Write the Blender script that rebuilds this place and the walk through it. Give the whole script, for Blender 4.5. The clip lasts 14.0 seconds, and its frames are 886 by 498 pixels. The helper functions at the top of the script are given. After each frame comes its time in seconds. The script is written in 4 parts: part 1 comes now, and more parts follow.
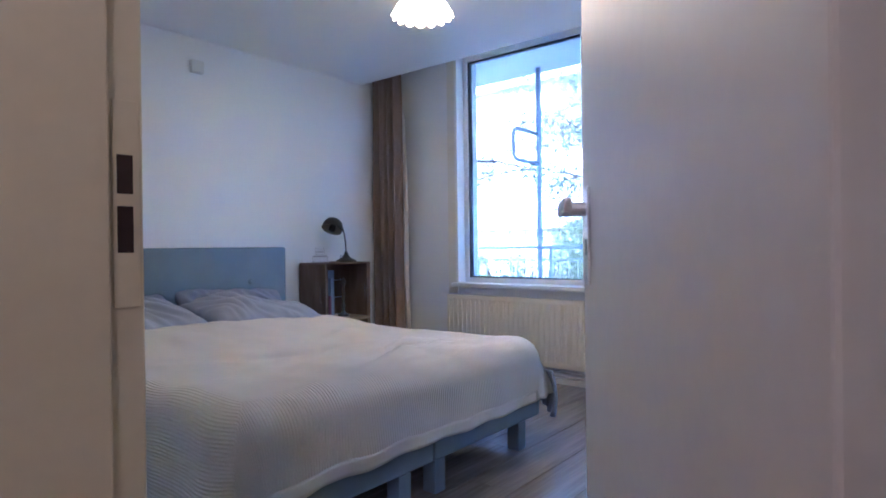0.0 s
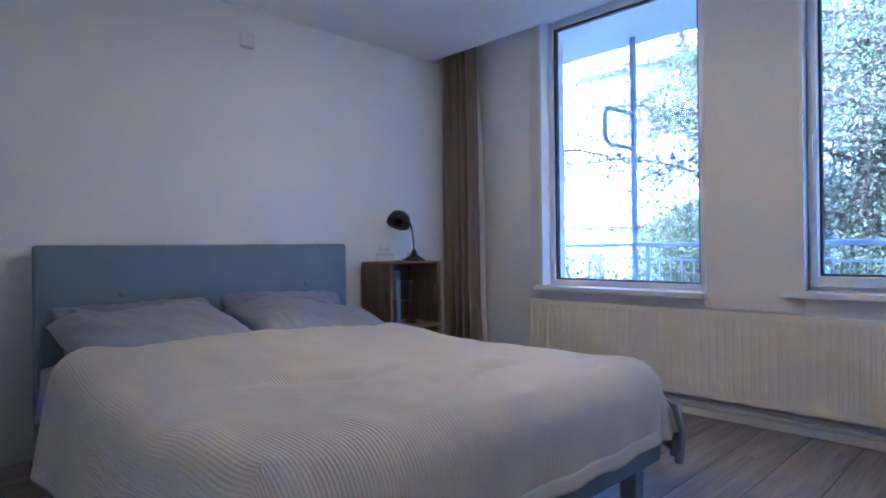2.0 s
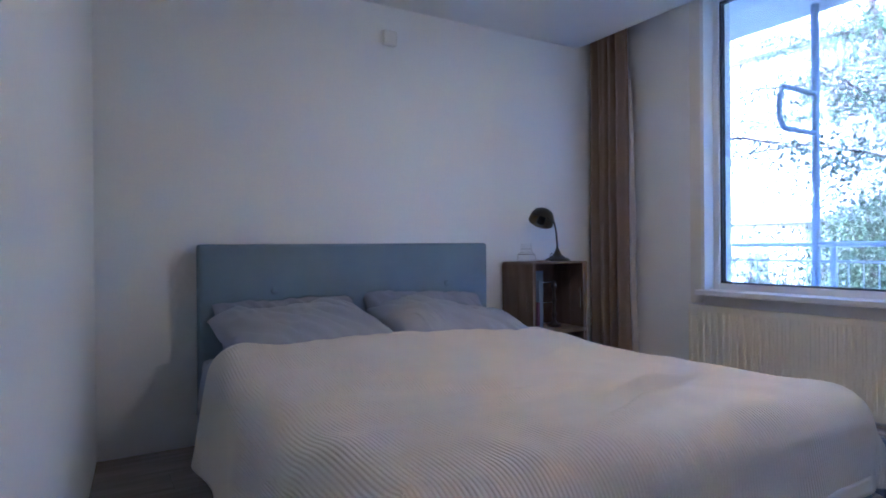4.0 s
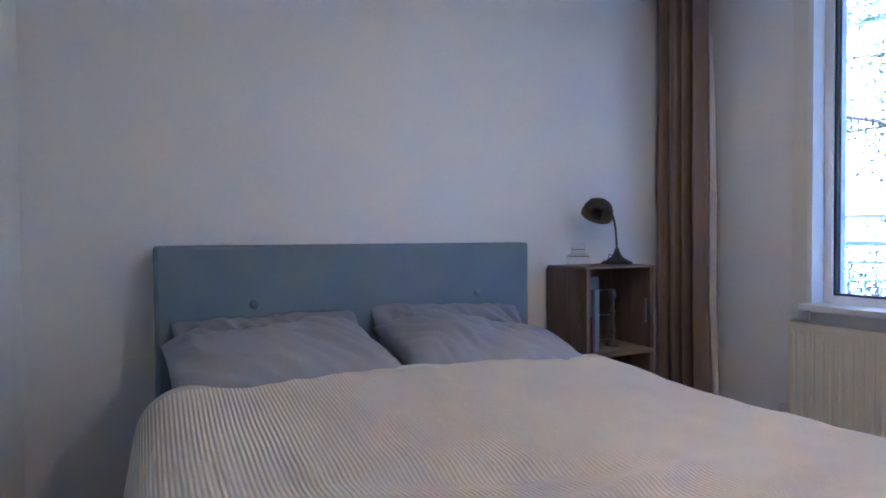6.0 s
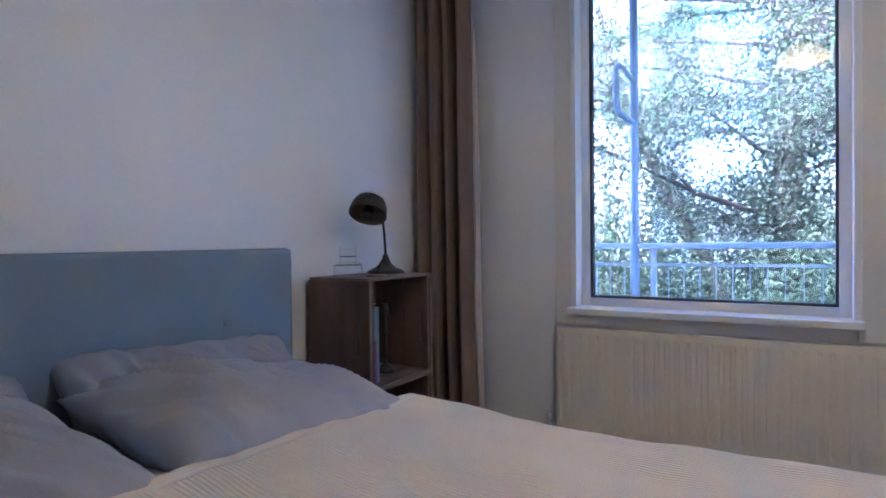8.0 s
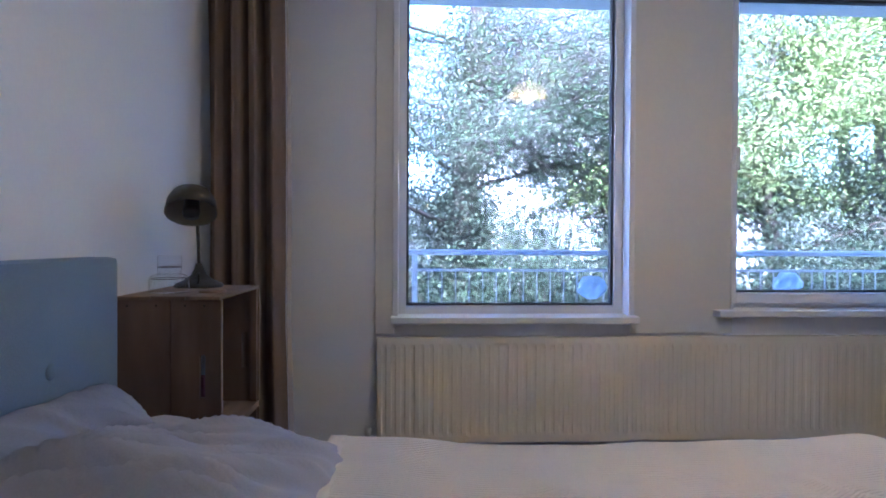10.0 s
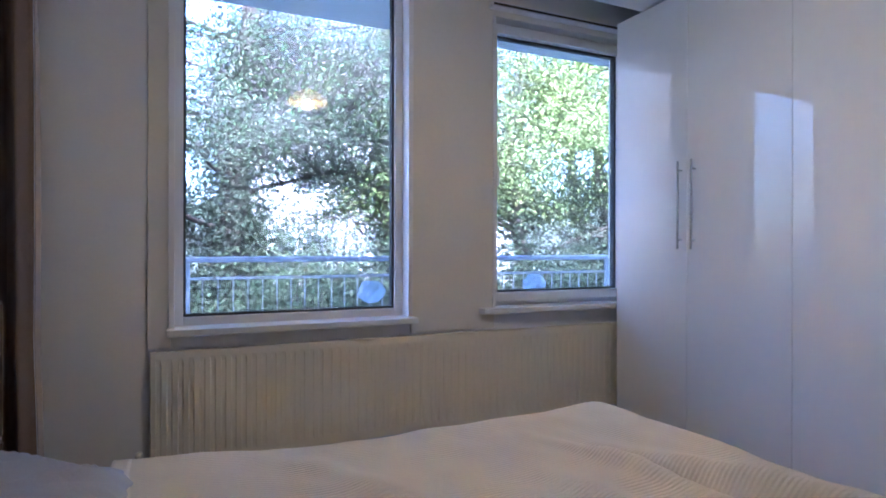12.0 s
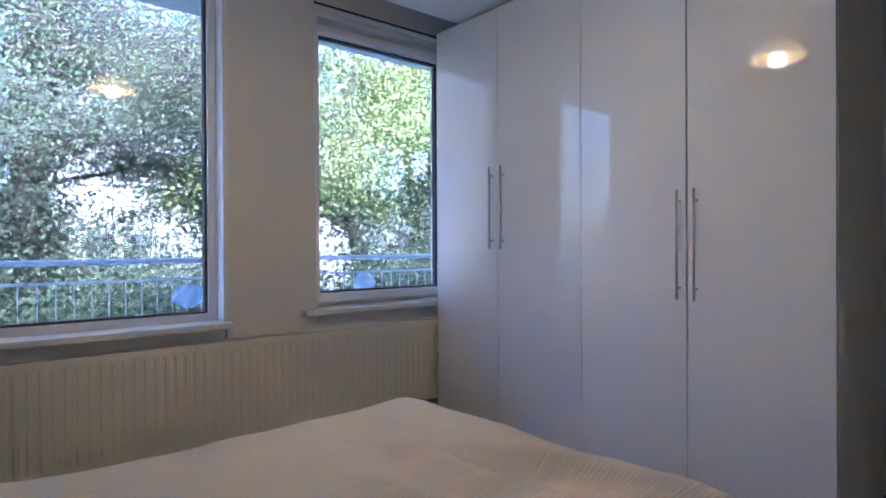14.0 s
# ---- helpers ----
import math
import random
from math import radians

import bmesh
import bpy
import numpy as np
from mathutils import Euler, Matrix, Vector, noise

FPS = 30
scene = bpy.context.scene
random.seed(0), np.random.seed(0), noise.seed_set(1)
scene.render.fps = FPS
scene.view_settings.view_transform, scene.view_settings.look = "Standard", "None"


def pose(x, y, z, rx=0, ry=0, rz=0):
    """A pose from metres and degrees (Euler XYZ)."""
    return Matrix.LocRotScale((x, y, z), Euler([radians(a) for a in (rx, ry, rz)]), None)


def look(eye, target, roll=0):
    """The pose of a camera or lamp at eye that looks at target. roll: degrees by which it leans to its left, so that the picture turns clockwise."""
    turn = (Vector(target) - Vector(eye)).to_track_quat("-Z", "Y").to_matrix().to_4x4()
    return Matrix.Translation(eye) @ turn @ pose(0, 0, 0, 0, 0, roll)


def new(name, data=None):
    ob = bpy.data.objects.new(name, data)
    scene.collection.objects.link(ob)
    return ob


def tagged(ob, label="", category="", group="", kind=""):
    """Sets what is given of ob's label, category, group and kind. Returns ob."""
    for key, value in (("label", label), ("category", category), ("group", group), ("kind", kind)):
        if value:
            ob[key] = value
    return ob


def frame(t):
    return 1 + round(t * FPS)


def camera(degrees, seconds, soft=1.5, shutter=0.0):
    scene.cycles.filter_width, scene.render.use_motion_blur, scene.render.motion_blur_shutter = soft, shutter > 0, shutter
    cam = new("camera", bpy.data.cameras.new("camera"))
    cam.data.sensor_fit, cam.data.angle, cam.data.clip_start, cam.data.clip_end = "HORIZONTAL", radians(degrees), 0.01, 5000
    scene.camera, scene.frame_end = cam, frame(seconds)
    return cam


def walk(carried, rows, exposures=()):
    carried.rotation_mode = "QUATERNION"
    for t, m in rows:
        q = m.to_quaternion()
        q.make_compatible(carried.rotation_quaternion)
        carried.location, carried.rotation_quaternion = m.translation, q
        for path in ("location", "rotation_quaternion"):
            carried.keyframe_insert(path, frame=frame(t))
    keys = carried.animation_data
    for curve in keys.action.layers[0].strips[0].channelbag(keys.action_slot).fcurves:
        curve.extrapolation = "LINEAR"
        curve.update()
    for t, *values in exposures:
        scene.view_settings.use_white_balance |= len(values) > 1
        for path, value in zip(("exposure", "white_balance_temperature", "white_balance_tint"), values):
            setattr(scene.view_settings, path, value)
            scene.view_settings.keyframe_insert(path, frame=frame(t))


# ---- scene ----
PATH = [
    (0, look((-0.536, -4.007, 1.058), (1.015, -2.745, 1.052), -0.7)),
    (0.5, look((-0.368, -3.883, 1.055), (1.211, -2.656, 1.04), -0.7)),
    (1, look((-0.223, -3.775, 1.064), (1.323, -2.506, 1.048), -0.9)),
    (1.5, look((-0.134, -3.637, 1.055), (1.341, -2.287, 1.04), -0.9)),
    (2, look((-0.085, -3.523, 1.039), (1.307, -2.088, 1.035), -0.7)),
    (2.5, look((-0.082, -3.479, 1.035), (1.197, -1.941, 1.035), -0.7)),
    (3, look((-0.097, -3.431, 1.036), (1.081, -1.814, 1.037), -0.6)),
    (5.5, look((0.34, -2.967, 1.093), (1.255, -1.189, 1.062), -0.4)),
    (6, look((0.447, -2.726, 1.102), (1.351, -0.942, 1.063), -0.3)),
    (6.5, look((0.524, -2.571, 1.083), (1.548, -0.853, 1.046), -0.4)),
    (7, look((0.588, -2.348, 1.066), (1.873, -0.816, 1.036), -0.4)),
    (7.5, look((0.607, -2.115, 1.06), (2.118, -0.804, 1.041), -0.7)),
    (8, look((0.573, -1.833, 1.097), (2.292, -0.812, 1.069), -0.6)),
    (10.5, look((0.59, -0.827, 1.119), (2.56, -1.17, 1.113), 0.4)),
    (11, look((0.607, -0.779, 1.099), (2.53, -1.326, 1.11), 0.4)),
    (11.5, look((0.564, -0.799, 1.106), (2.436, -1.501, 1.115), 0.2)),
    (12, look((0.505, -0.848, 1.125), (2.316, -1.695, 1.124), 0.1)),
    (12.5, look((0.45, -0.906, 1.125), (2.198, -1.878, 1.123), -0.1)),
    (13, look((0.445, -0.919, 1.123), (2.111, -2.027, 1.124), -0.3)),
    (13.5, look((0.412, -0.943, 1.124), (2.014, -2.142, 1.125), -0.3)),
    (14, look((0.408, -0.934, 1.143), (1.936, -2.224, 1.133), -0.3)),
]

cam = camera(73.9, 14.0, soft=1.8)
walk(cam, PATH, exposures=[
    (0.0, 5.80, 4100, 25), (1.0, 5.70, 4100, 26), (2.0, 5.50, 4120, 27), (3.0, 5.40, 4120, 27), (6.5, 5.60, 4260, 26), (8.0, 5.44, 4330, 27), (11.0, 5.27, 4430, 27), (14.0, 4.94, 4580, 25)])

# ---- light ----
world = bpy.data.worlds.new("overcast_sky")
scene.world = world
world.use_nodes = True
wn = world.node_tree.nodes
sky = wn.new("ShaderNodeTexSky")
sky.sky_type = "NISHITA"
sky.sun_disc = False
sky.sun_elevation = radians(42)
sky.sun_rotation = radians(-70)
sky.dust_density = 4.0
wn["Background"].inputs["Strength"].default_value = 0.15
world.node_tree.links.new(sky.outputs["Color"], wn["Background"].inputs["Color"])

sun = new("sun", bpy.data.lights.new("sun", "SUN"))
sun.data.energy = 0.55
sun.data.angle = radians(12)
sun.data.color = (1.0, 0.95, 0.88)
sun.matrix_world = look((-24, 12, 30), (8, 0, 0))

bulb_light = new("ceiling_bulb_light", bpy.data.lights.new("ceiling_bulb_light", "POINT"))
bulb_light.data.energy = 0.26
bulb_light.data.color = (1.0, 0.72, 0.38)
bulb_light.data.shadow_soft_size = 0.05
bulb_light.location = (1.9, -1.90, 2.318)

hall_light = new("hall_lamp_light", bpy.data.lights.new("hall_lamp_light", "POINT"))
hall_light.data.energy = 0.26
hall_light.data.color = (1.0, 0.68, 0.40)
hall_light.data.shadow_soft_size = 0.06
hall_light.location = (-0.95, -3.95, 2.35)


# ---- materials ----
def material(name, base, rough=0.6, metal=0.0, grain=40.0, large=1.5, vary=0.08, bump=0.15, coat=0.0, stretch=(1, 1, 1), spec=0.5, island=False):
    """Principled surface with stains at a large scale, grain at a small one and fine relief."""
    m = bpy.data.materials.new(name)
    m.use_nodes = True
    nt = m.node_tree
    b = nt.nodes["Principled BSDF"]
    tc = nt.nodes.new("ShaderNodeTexCoord")
    mp = nt.nodes.new("ShaderNodeMapping")
    mp.inputs["Scale"].default_value = stretch
    nt.links.new(tc.outputs["Object"], mp.inputs["Vector"])
    n1 = nt.nodes.new("ShaderNodeTexNoise")
    n1.inputs["Scale"].default_value = grain
    n1.inputs["Detail"].default_value = 6
    n2 = nt.nodes.new("ShaderNodeTexNoise")
    n2.inputs["Scale"].default_value = large
    n2.inputs["Detail"].default_value = 3
    nt.links.new(mp.outputs["Vector"], n1.inputs["Vector"])
    nt.links.new(mp.outputs["Vector"], n2.inputs["Vector"])
    add = nt.nodes.new("ShaderNodeMath")
    add.operation = "ADD"
    nt.links.new(n1.outputs["Fac"], add.inputs[0])
    nt.links.new(n2.outputs["Fac"], add.inputs[1])
    rng = nt.nodes.new("ShaderNodeMapRange")
    rng.inputs["From Min"].default_value = 0.65
    rng.inputs["From Max"].default_value = 1.35
    rng.inputs["To Min"].default_value = 1.0 - vary
    rng.inputs["To Max"].default_value = 1.0 + vary
    nt.links.new(add.outputs[0], rng.inputs["Value"])
    hsv = nt.nodes.new("ShaderNodeHueSaturation")
    hsv.inputs["Color"].default_value = (*base, 1)
    last = rng.outputs[0]
    if island:
        g = nt.nodes.new("ShaderNodeNewGeometry")
        r2 = nt.nodes.new("ShaderNodeMapRange")
        r2.inputs["To Min"].default_value = 0.55
        r2.inputs["To Max"].default_value = 1.5
        nt.links.new(g.outputs["Random Per Island"], r2.inputs["Value"])
        mul = nt.nodes.new("ShaderNodeMath")
        mul.operation = "MULTIPLY"
        nt.links.new(last, mul.inputs[0])
        nt.links.new(r2.outputs[0], mul.inputs[1])
        last = mul.outputs[0]
        r3 = nt.nodes.new("ShaderNodeMapRange")
        r3.inputs["To Min"].default_value = 0.47
        r3.inputs["To Max"].default_value = 0.53
        nt.links.new(g.outputs["Random Per Island"], r3.inputs["Value"])
        nt.links.new(r3.outputs[0], hsv.inputs["Hue"])
    nt.links.new(last, hsv.inputs["Value"])
    nt.links.new(hsv.outputs["Color"], b.inputs["Base Color"])
    rr = nt.nodes.new("ShaderNodeMapRange")
    rr.inputs["To Min"].default_value = max(rough - 0.06, 0.02)
    rr.inputs["To Max"].default_value = min(rough + 0.06, 1.0)
    nt.links.new(n2.outputs["Fac"], rr.inputs["Value"])
    nt.links.new(rr.outputs[0], b.inputs["Roughness"])
    b.inputs["Metallic"].default_value = metal
    b.inputs["Specular IOR Level"].default_value = spec
    b.inputs["Coat Weight"].default_value = coat
    b.inputs["Coat Roughness"].default_value = 0.025
    if bump:
        bp = nt.nodes.new("ShaderNodeBump")
        bp.inputs["Strength"].default_value = bump
        bp.inputs["Distance"].default_value = 0.004
        nt.links.new(n1.outputs["Fac"], bp.inputs["Height"])
        nt.links.new(bp.outputs["Normal"], b.inputs["Normal"])
    return m


def glow(name, colour, strength):
    m = bpy.data.materials.new(name)
    m.use_nodes = True
    b = m.node_tree.nodes["Principled BSDF"]
    b.inputs["Base Color"].default_value = (*colour, 1)
    b.inputs["Emission Color"].default_value = (*colour, 1)
    b.inputs["Emission Strength"].default_value = strength
    return m


def glass(name, tint=(1, 1, 1), base=0.04):
    m = bpy.data.materials.new(name)
    m.use_nodes = True
    nt = m.node_tree
    out = nt.nodes["Material Output"]
    nt.nodes.remove(nt.nodes["Principled BSDF"])
    tr = nt.nodes.new("ShaderNodeBsdfTransparent")
    tr.inputs["Color"].default_value = (*tint, 1)
    gl = nt.nodes.new("ShaderNodeBsdfGlossy")
    gl.inputs["Roughness"].default_value = 0.01
    lw = nt.nodes.new("ShaderNodeLayerWeight")
    lw.inputs["Blend"].default_value = 0.5
    pw = nt.nodes.new("ShaderNodeMath")
    pw.operation = "POWER"
    pw.inputs[1].default_value = 4.0
    nt.links.new(lw.outputs["Facing"], pw.inputs[0])
    fr = nt.nodes.new("ShaderNodeMath")
    fr.operation = "MULTIPLY_ADD"
    fr.inputs[1].default_value = 0.8
    fr.inputs[2].default_value = base
    nt.links.new(pw.outputs[0], fr.inputs[0])
    mx = nt.nodes.new("ShaderNodeMixShader")
    nt.links.new(fr.outputs[0], mx.inputs[0])
    nt.links.new(tr.outputs[0], mx.inputs[1])
    nt.links.new(gl.outputs[0], mx.inputs[2])
    nt.links.new(mx.outputs[0], out.inputs["Surface"])
    return m


def ribbed_cloth(name, base, pitch):
    """Woven cotton with fine raised ribs along the cloth's length."""
    m = material(name, base, rough=0.9, grain=220, large=3, vary=0.07, bump=0.0, spec=0.2)
    nt = m.node_tree
    b = nt.nodes["Principled BSDF"]
    uv = nt.nodes.new("ShaderNodeUVMap")
    sep = nt.nodes.new("ShaderNodeSeparateXYZ")
    nt.links.new(uv.outputs["UV"], sep.inputs[0])
    k = nt.nodes.new("ShaderNodeMath")
    k.operation = "MULTIPLY"
    k.inputs[1].default_value = 2 * math.pi / pitch
    nt.links.new(sep.outputs[0], k.inputs[0])
    sn = nt.nodes.new("ShaderNodeMath")
    sn.operation = "SINE"
    nt.links.new(k.outputs[0], sn.inputs[0])
    bp = nt.nodes.new("ShaderNodeBump")
    bp.inputs["Strength"].default_value = 0.5
    bp.inputs["Distance"].default_value = 0.003
    nt.links.new(sn.outputs[0], bp.inputs["Height"])
    nt.links.new(bp.outputs["Normal"], b.inputs["Normal"])
    return m


def plank_wood(name, base, rough):
    m = material(name, base, rough=rough, grain=9, large=2, vary=0.28, bump=0.08, stretch=(0.35, 6, 6))
    nt = m.node_tree
    hsv = [n for n in nt.nodes if n.type == "HUE_SAT"][0]
    oi = nt.nodes.new("ShaderNodeObjectInfo")
    r = nt.nodes.new("ShaderNodeMapRange")
    r.inputs["To Min"].default_value = 0.92
    r.inputs["To Max"].default_value = 1.08
    nt.links.new(oi.outputs["Random"], r.inputs["Value"])
    old = hsv.inputs["Value"].links[0].from_socket
    mul = nt.nodes.new("ShaderNodeMath")
    mul.operation = "MULTIPLY"
    nt.links.new(old, mul.inputs[0])
    nt.links.new(r.outputs[0], mul.inputs[1])
    nt.links.new(mul.outputs[0], hsv.inputs["Value"])
    return m


M_WALL = material("painted_plaster", (0.82, 0.82, 0.83), 0.75, grain=90, large=1.2, vary=0.025, bump=0.12)
M_CEIL = material("ceiling_paint", (0.84, 0.84, 0.84), 0.8, grain=90, large=1.0, vary=0.02, bump=0.08)
M_PANEL = material("cream_panel_paint", (0.74, 0.72, 0.66), 0.55, grain=60, large=1.3, vary=0.03, bump=0.06)
M_HALL = material("hall_plaster", (0.72, 0.62, 0.55), 0.7, grain=70, vary=0.03)
M_TRIM = material("white_lacquer", (0.80, 0.80, 0.80), 0.35, grain=50, vary=0.02, bump=0.03)
M_JAMB = material("ivory_gloss_paint", (0.70, 0.64, 0.44), 0.35, grain=40, vary=0.03, bump=0.05)
M_DOOR = material("white_door_paint", (0.72, 0.70, 0.66), 0.48, grain=30, large=2, vary=0.03, bump=0.03)
M_PVC = material("white_window_frame", (0.80, 0.81, 0.82), 0.3, grain=50, vary=0.02, bump=0.02)
M_SEAL = material("black_glazing_seal", (0.045, 0.045, 0.048), 0.6, vary=0.1)
M_GLASS = glass("window_glass", (0.66, 0.67, 0.67))
M_CLEAR = glass("clear_glass", (0.98, 0.985, 0.985), 0.02)
M_FLOOR = plank_wood("grey_brown_laminate", (0.27, 0.235, 0.21), 0.23)
M_JOINT = material("dark_joint", (0.05, 0.045, 0.04), 0.8)
M_RAD = material("cream_radiator_enamel", (0.82, 0.765, 0.62), 0.4, grain=60, vary=0.03, bump=0.03)
M_PIPE = material("painted_pipe", (0.62, 0.60, 0.58), 0.4, vary=0.05)
M_GLOSS = material("white_gloss_front", (0.85, 0.85, 0.85), 0.03, grain=20, large=1.2, vary=0.012, bump=0.0, coat=0.0, spec=0.36)
for lk in list(M_GLOSS.node_tree.nodes["Principled BSDF"].inputs["Roughness"].links):
    M_GLOSS.node_tree.links.remove(lk)
M_GLOSS.node_tree.nodes["Principled BSDF"].inputs["Roughness"].default_value = 0.02
M_CARC = material("white_melamine", (0.72, 0.71, 0.66), 0.45, vary=0.02)
M_STEEL = material("brushed_steel", (0.55, 0.55, 0.55), 0.28, metal=1.0, grain=120, vary=0.05, stretch=(1, 1, 0.1))
M_ALU = material("satin_aluminium", (0.78, 0.78, 0.78), 0.42, metal=0.7, grain=100, vary=0.04)
M_DARKMETAL = material("dark_strike_metal", (0.035, 0.022, 0.02), 0.5, metal=0.3, vary=0.2)
M_BLUEFAB = material("grey_blue_upholstery", (0.20, 0.255, 0.325), 0.9, grain=320, large=4, vary=0.10, bump=0.35, spec=0.2)
M_SHEET = material("blue_grey_cotton", (0.35, 0.37, 0.45), 0.85, grain=260, large=4, vary=0.06, bump=0.18, spec=0.2)
# the same cotton about a fifth darker: back pillows and hanging duvet corner
M_SHEETDARK = material("darker_blue_grey_cotton", (0.28, 0.30, 0.37), 0.85, grain=260, large=4, vary=0.08, bump=0.18, spec=0.2)
M_COVER = ribbed_cloth("ribbed_ecru_cotton", (0.66, 0.625, 0.56), 0.0125)
M_HEM = material("ecru_hem", (0.66, 0.63, 0.57), 0.9, grain=240, vary=0.05, bump=0.2, spec=0.2)
M_CURTAIN = material("taupe_curtain_linen", (0.235, 0.17, 0.13), 0.9, grain=260, large=3, vary=0.12, bump=0.25, stretch=(1, 1, 0.25), spec=0.2)
M_LINING = material("pale_curtain_lining", (0.55, 0.50, 0.45), 0.9, grain=200, vary=0.06, spec=0.2)
M_CRATE = material("weathered_crate_wood", (0.14, 0.09, 0.062), 0.75, grain=14, large=4, vary=0.45, bump=0.35, stretch=(1.0, 1.0, 0.2))
M_CRATETOP = material("worn_crate_board", (0.22, 0.15, 0.10), 0.7, grain=14, large=4, vary=0.4, bump=0.35, stretch=(0.2, 1.0, 1.0))
M_LAMP = material("olive_black_enamel", (0.035, 0.034, 0.028), 0.42, grain=60, vary=0.25, bump=0.06)
M_LAMPIN = material("aged_cream_enamel", (0.22, 0.19, 0.13), 0.5, vary=0.12)
M_BLACK = material("black_bakelite", (0.012, 0.012, 0.012), 0.4, vary=0.1)
M_BRASS = material("dark_candlestick", (0.075, 0.06, 0.05), 0.45, metal=0.4, vary=0.2)
M_BOOKA = material("slate_book_cover", (0.20, 0.24, 0.33), 0.6, vary=0.08)
M_BOOKB = material("plum_book_cover", (0.16, 0.06, 0.11), 0.6, vary=0.1)
M_PAPER = material("book_paper", (0.62, 0.60, 0.55), 0.8, grain=300, vary=0.1)
M_SHADE = glow("lit_opal_glass", (1.0, 0.68, 0.24), 0.25)
M_BULB = glow("lit_bulb", (1.0, 0.86, 0.60), 1.4)
M_PLASTIC = material("white_box_plastic", (0.70, 0.69, 0.66), 0.4, vary=0.02)
M_RAIL = material("pale_rail_paint", (0.50, 0.53, 0.58), 0.45, vary=0.05)
M_POST = material("grey_blue_post_paint", (0.38, 0.42, 0.49), 0.45, vary=0.06)
M_CONC = material("painted_balcony_concrete", (0.62, 0.65, 0.70), 0.85, grain=30, vary=0.05, bump=0.2)
M_BRICKW = material("white_rendered_facade", (0.66, 0.64, 0.60), 0.9, grain=20, vary=0.06)
M_ROOF = material("grey_roof_tile", (0.30, 0.29, 0.29), 0.8, grain=12, vary=0.2)
M_FARGLASS = material("far_window_glass", (0.07, 0.075, 0.09), 0.45, vary=0.1)
M_BARK = material("brown_bark", (0.085, 0.06, 0.048), 0.9, grain=18, large=3, vary=0.35, bump=0.6, stretch=(1, 1, 0.3))
M_IVY = material("dark_ivy_leaf", (0.078, 0.10, 0.055), 0.75, grain=8, vary=0.2, bump=0.0, island=True)
M_NEEDLE = material("conifer_needles", (0.09, 0.16, 0.055), 0.8, grain=8, vary=0.2, bump=0.0, island=True)
M_TWIG = material("mauve_dry_twigs", (0.115, 0.10, 0.092), 0.8, grain=8, vary=0.2, bump=0.0, island=True)
M_LEAF = material("light_green_leaf", (0.18, 0.225, 0.06), 0.75, grain=8, vary=0.2, bump=0.0, island=True)
M_BUSH = material("hedge_leaf", (0.085, 0.115, 0.05), 0.75, grain=8, vary=0.2, bump=0.0, island=True)
M_GRASS = material("lawn_ground", (0.09, 0.10, 0.05), 0.9, grain=20, vary=0.25)
M_BAG = material("pale_blue_sheet_plastic", (0.50, 0.61, 0.76), 0.35, vary=0.08)
M_CARPAINT = material("dark_car_paint", (0.05, 0.06, 0.085), 0.2, coat=0.5, vary=0.03)
M_TYRE = material("tyre_rubber", (0.02, 0.02, 0.02), 0.8)


# ---- mesh helpers ----
def part(name, bm, mat, parent=None, label="", smooth=False):
    me = bpy.data.meshes.new(name)
    bm.to_mesh(me)
    bm.free()
    me.materials.append(mat)
    if smooth:
        for p in me.polygons:
            p.use_smooth = True
    ob = new(name, me)
    if parent is not None:
        ob.parent = parent
    if label:
        tagged(ob, label)
    return ob


def thing(name, label, category, group="", kind="", at=(0, 0, 0), rz=0.0):
    ob = new(name)
    ob.matrix_basis = pose(*at, 0, 0, rz)
    return tagged(ob, label, category, group, kind)


def box(bm, x0, x1, y0, y1, z0, z1, bevel=0.0, m=None):
    v = bmesh.ops.create_cube(bm, size=1.0)["verts"]
    mat = Matrix.Translation(((x0 + x1) / 2, (y0 + y1) / 2, (z0 + z1) / 2)) @ Matrix.Diagonal((x1 - x0, y1 - y0, z1 - z0, 1))
    if m is not None:
        mat = m @ mat
    bmesh.ops.transform(bm, matrix=mat, verts=v)
    if bevel:
        e = list({e for q in v for e in q.link_edges})
        bmesh.ops.bevel(bm, geom=e, offset=bevel, segments=2, affect="EDGES", profile=0.6)
    return bm


def boxes(*bs, bevel=0.0):
    bm = bmesh.new()
    for b in bs:
        box(bm, *b, bevel=bevel)
    return bm


def tube(bm, pts, r, seg=10, close=True):
    """A round bar along a line of points; r is one radius or one a point."""
    pts = [Vector(p) for p in pts]
    rs = r if isinstance(r, (list, tuple)) else [r] * len(pts)
    rings = []
    up = None
    for i, p in enumerate(pts):
        d = (pts[min(i + 1, len(pts) - 1)] - pts[max(i - 1, 0)]).normalized()
        if up is None:
            up = d.orthogonal().normalized()
        up = (up - d * up.dot(d)).normalized()
        side = d.cross(up)
        rings.append([bm.verts.new(p + (up * math.cos(a) + side * math.sin(a)) * rs[i]) for a in (2 * math.pi * k / seg for k in range(seg))])
    for a, b in zip(rings, rings[1:]):
        for k in range(seg):
            bm.faces.new((a[k], a[(k + 1) % seg], b[(k + 1) % seg], b[k]))
    if close:
        bm.faces.new(rings[0][::-1])
        bm.faces.new(rings[-1])
    return bm


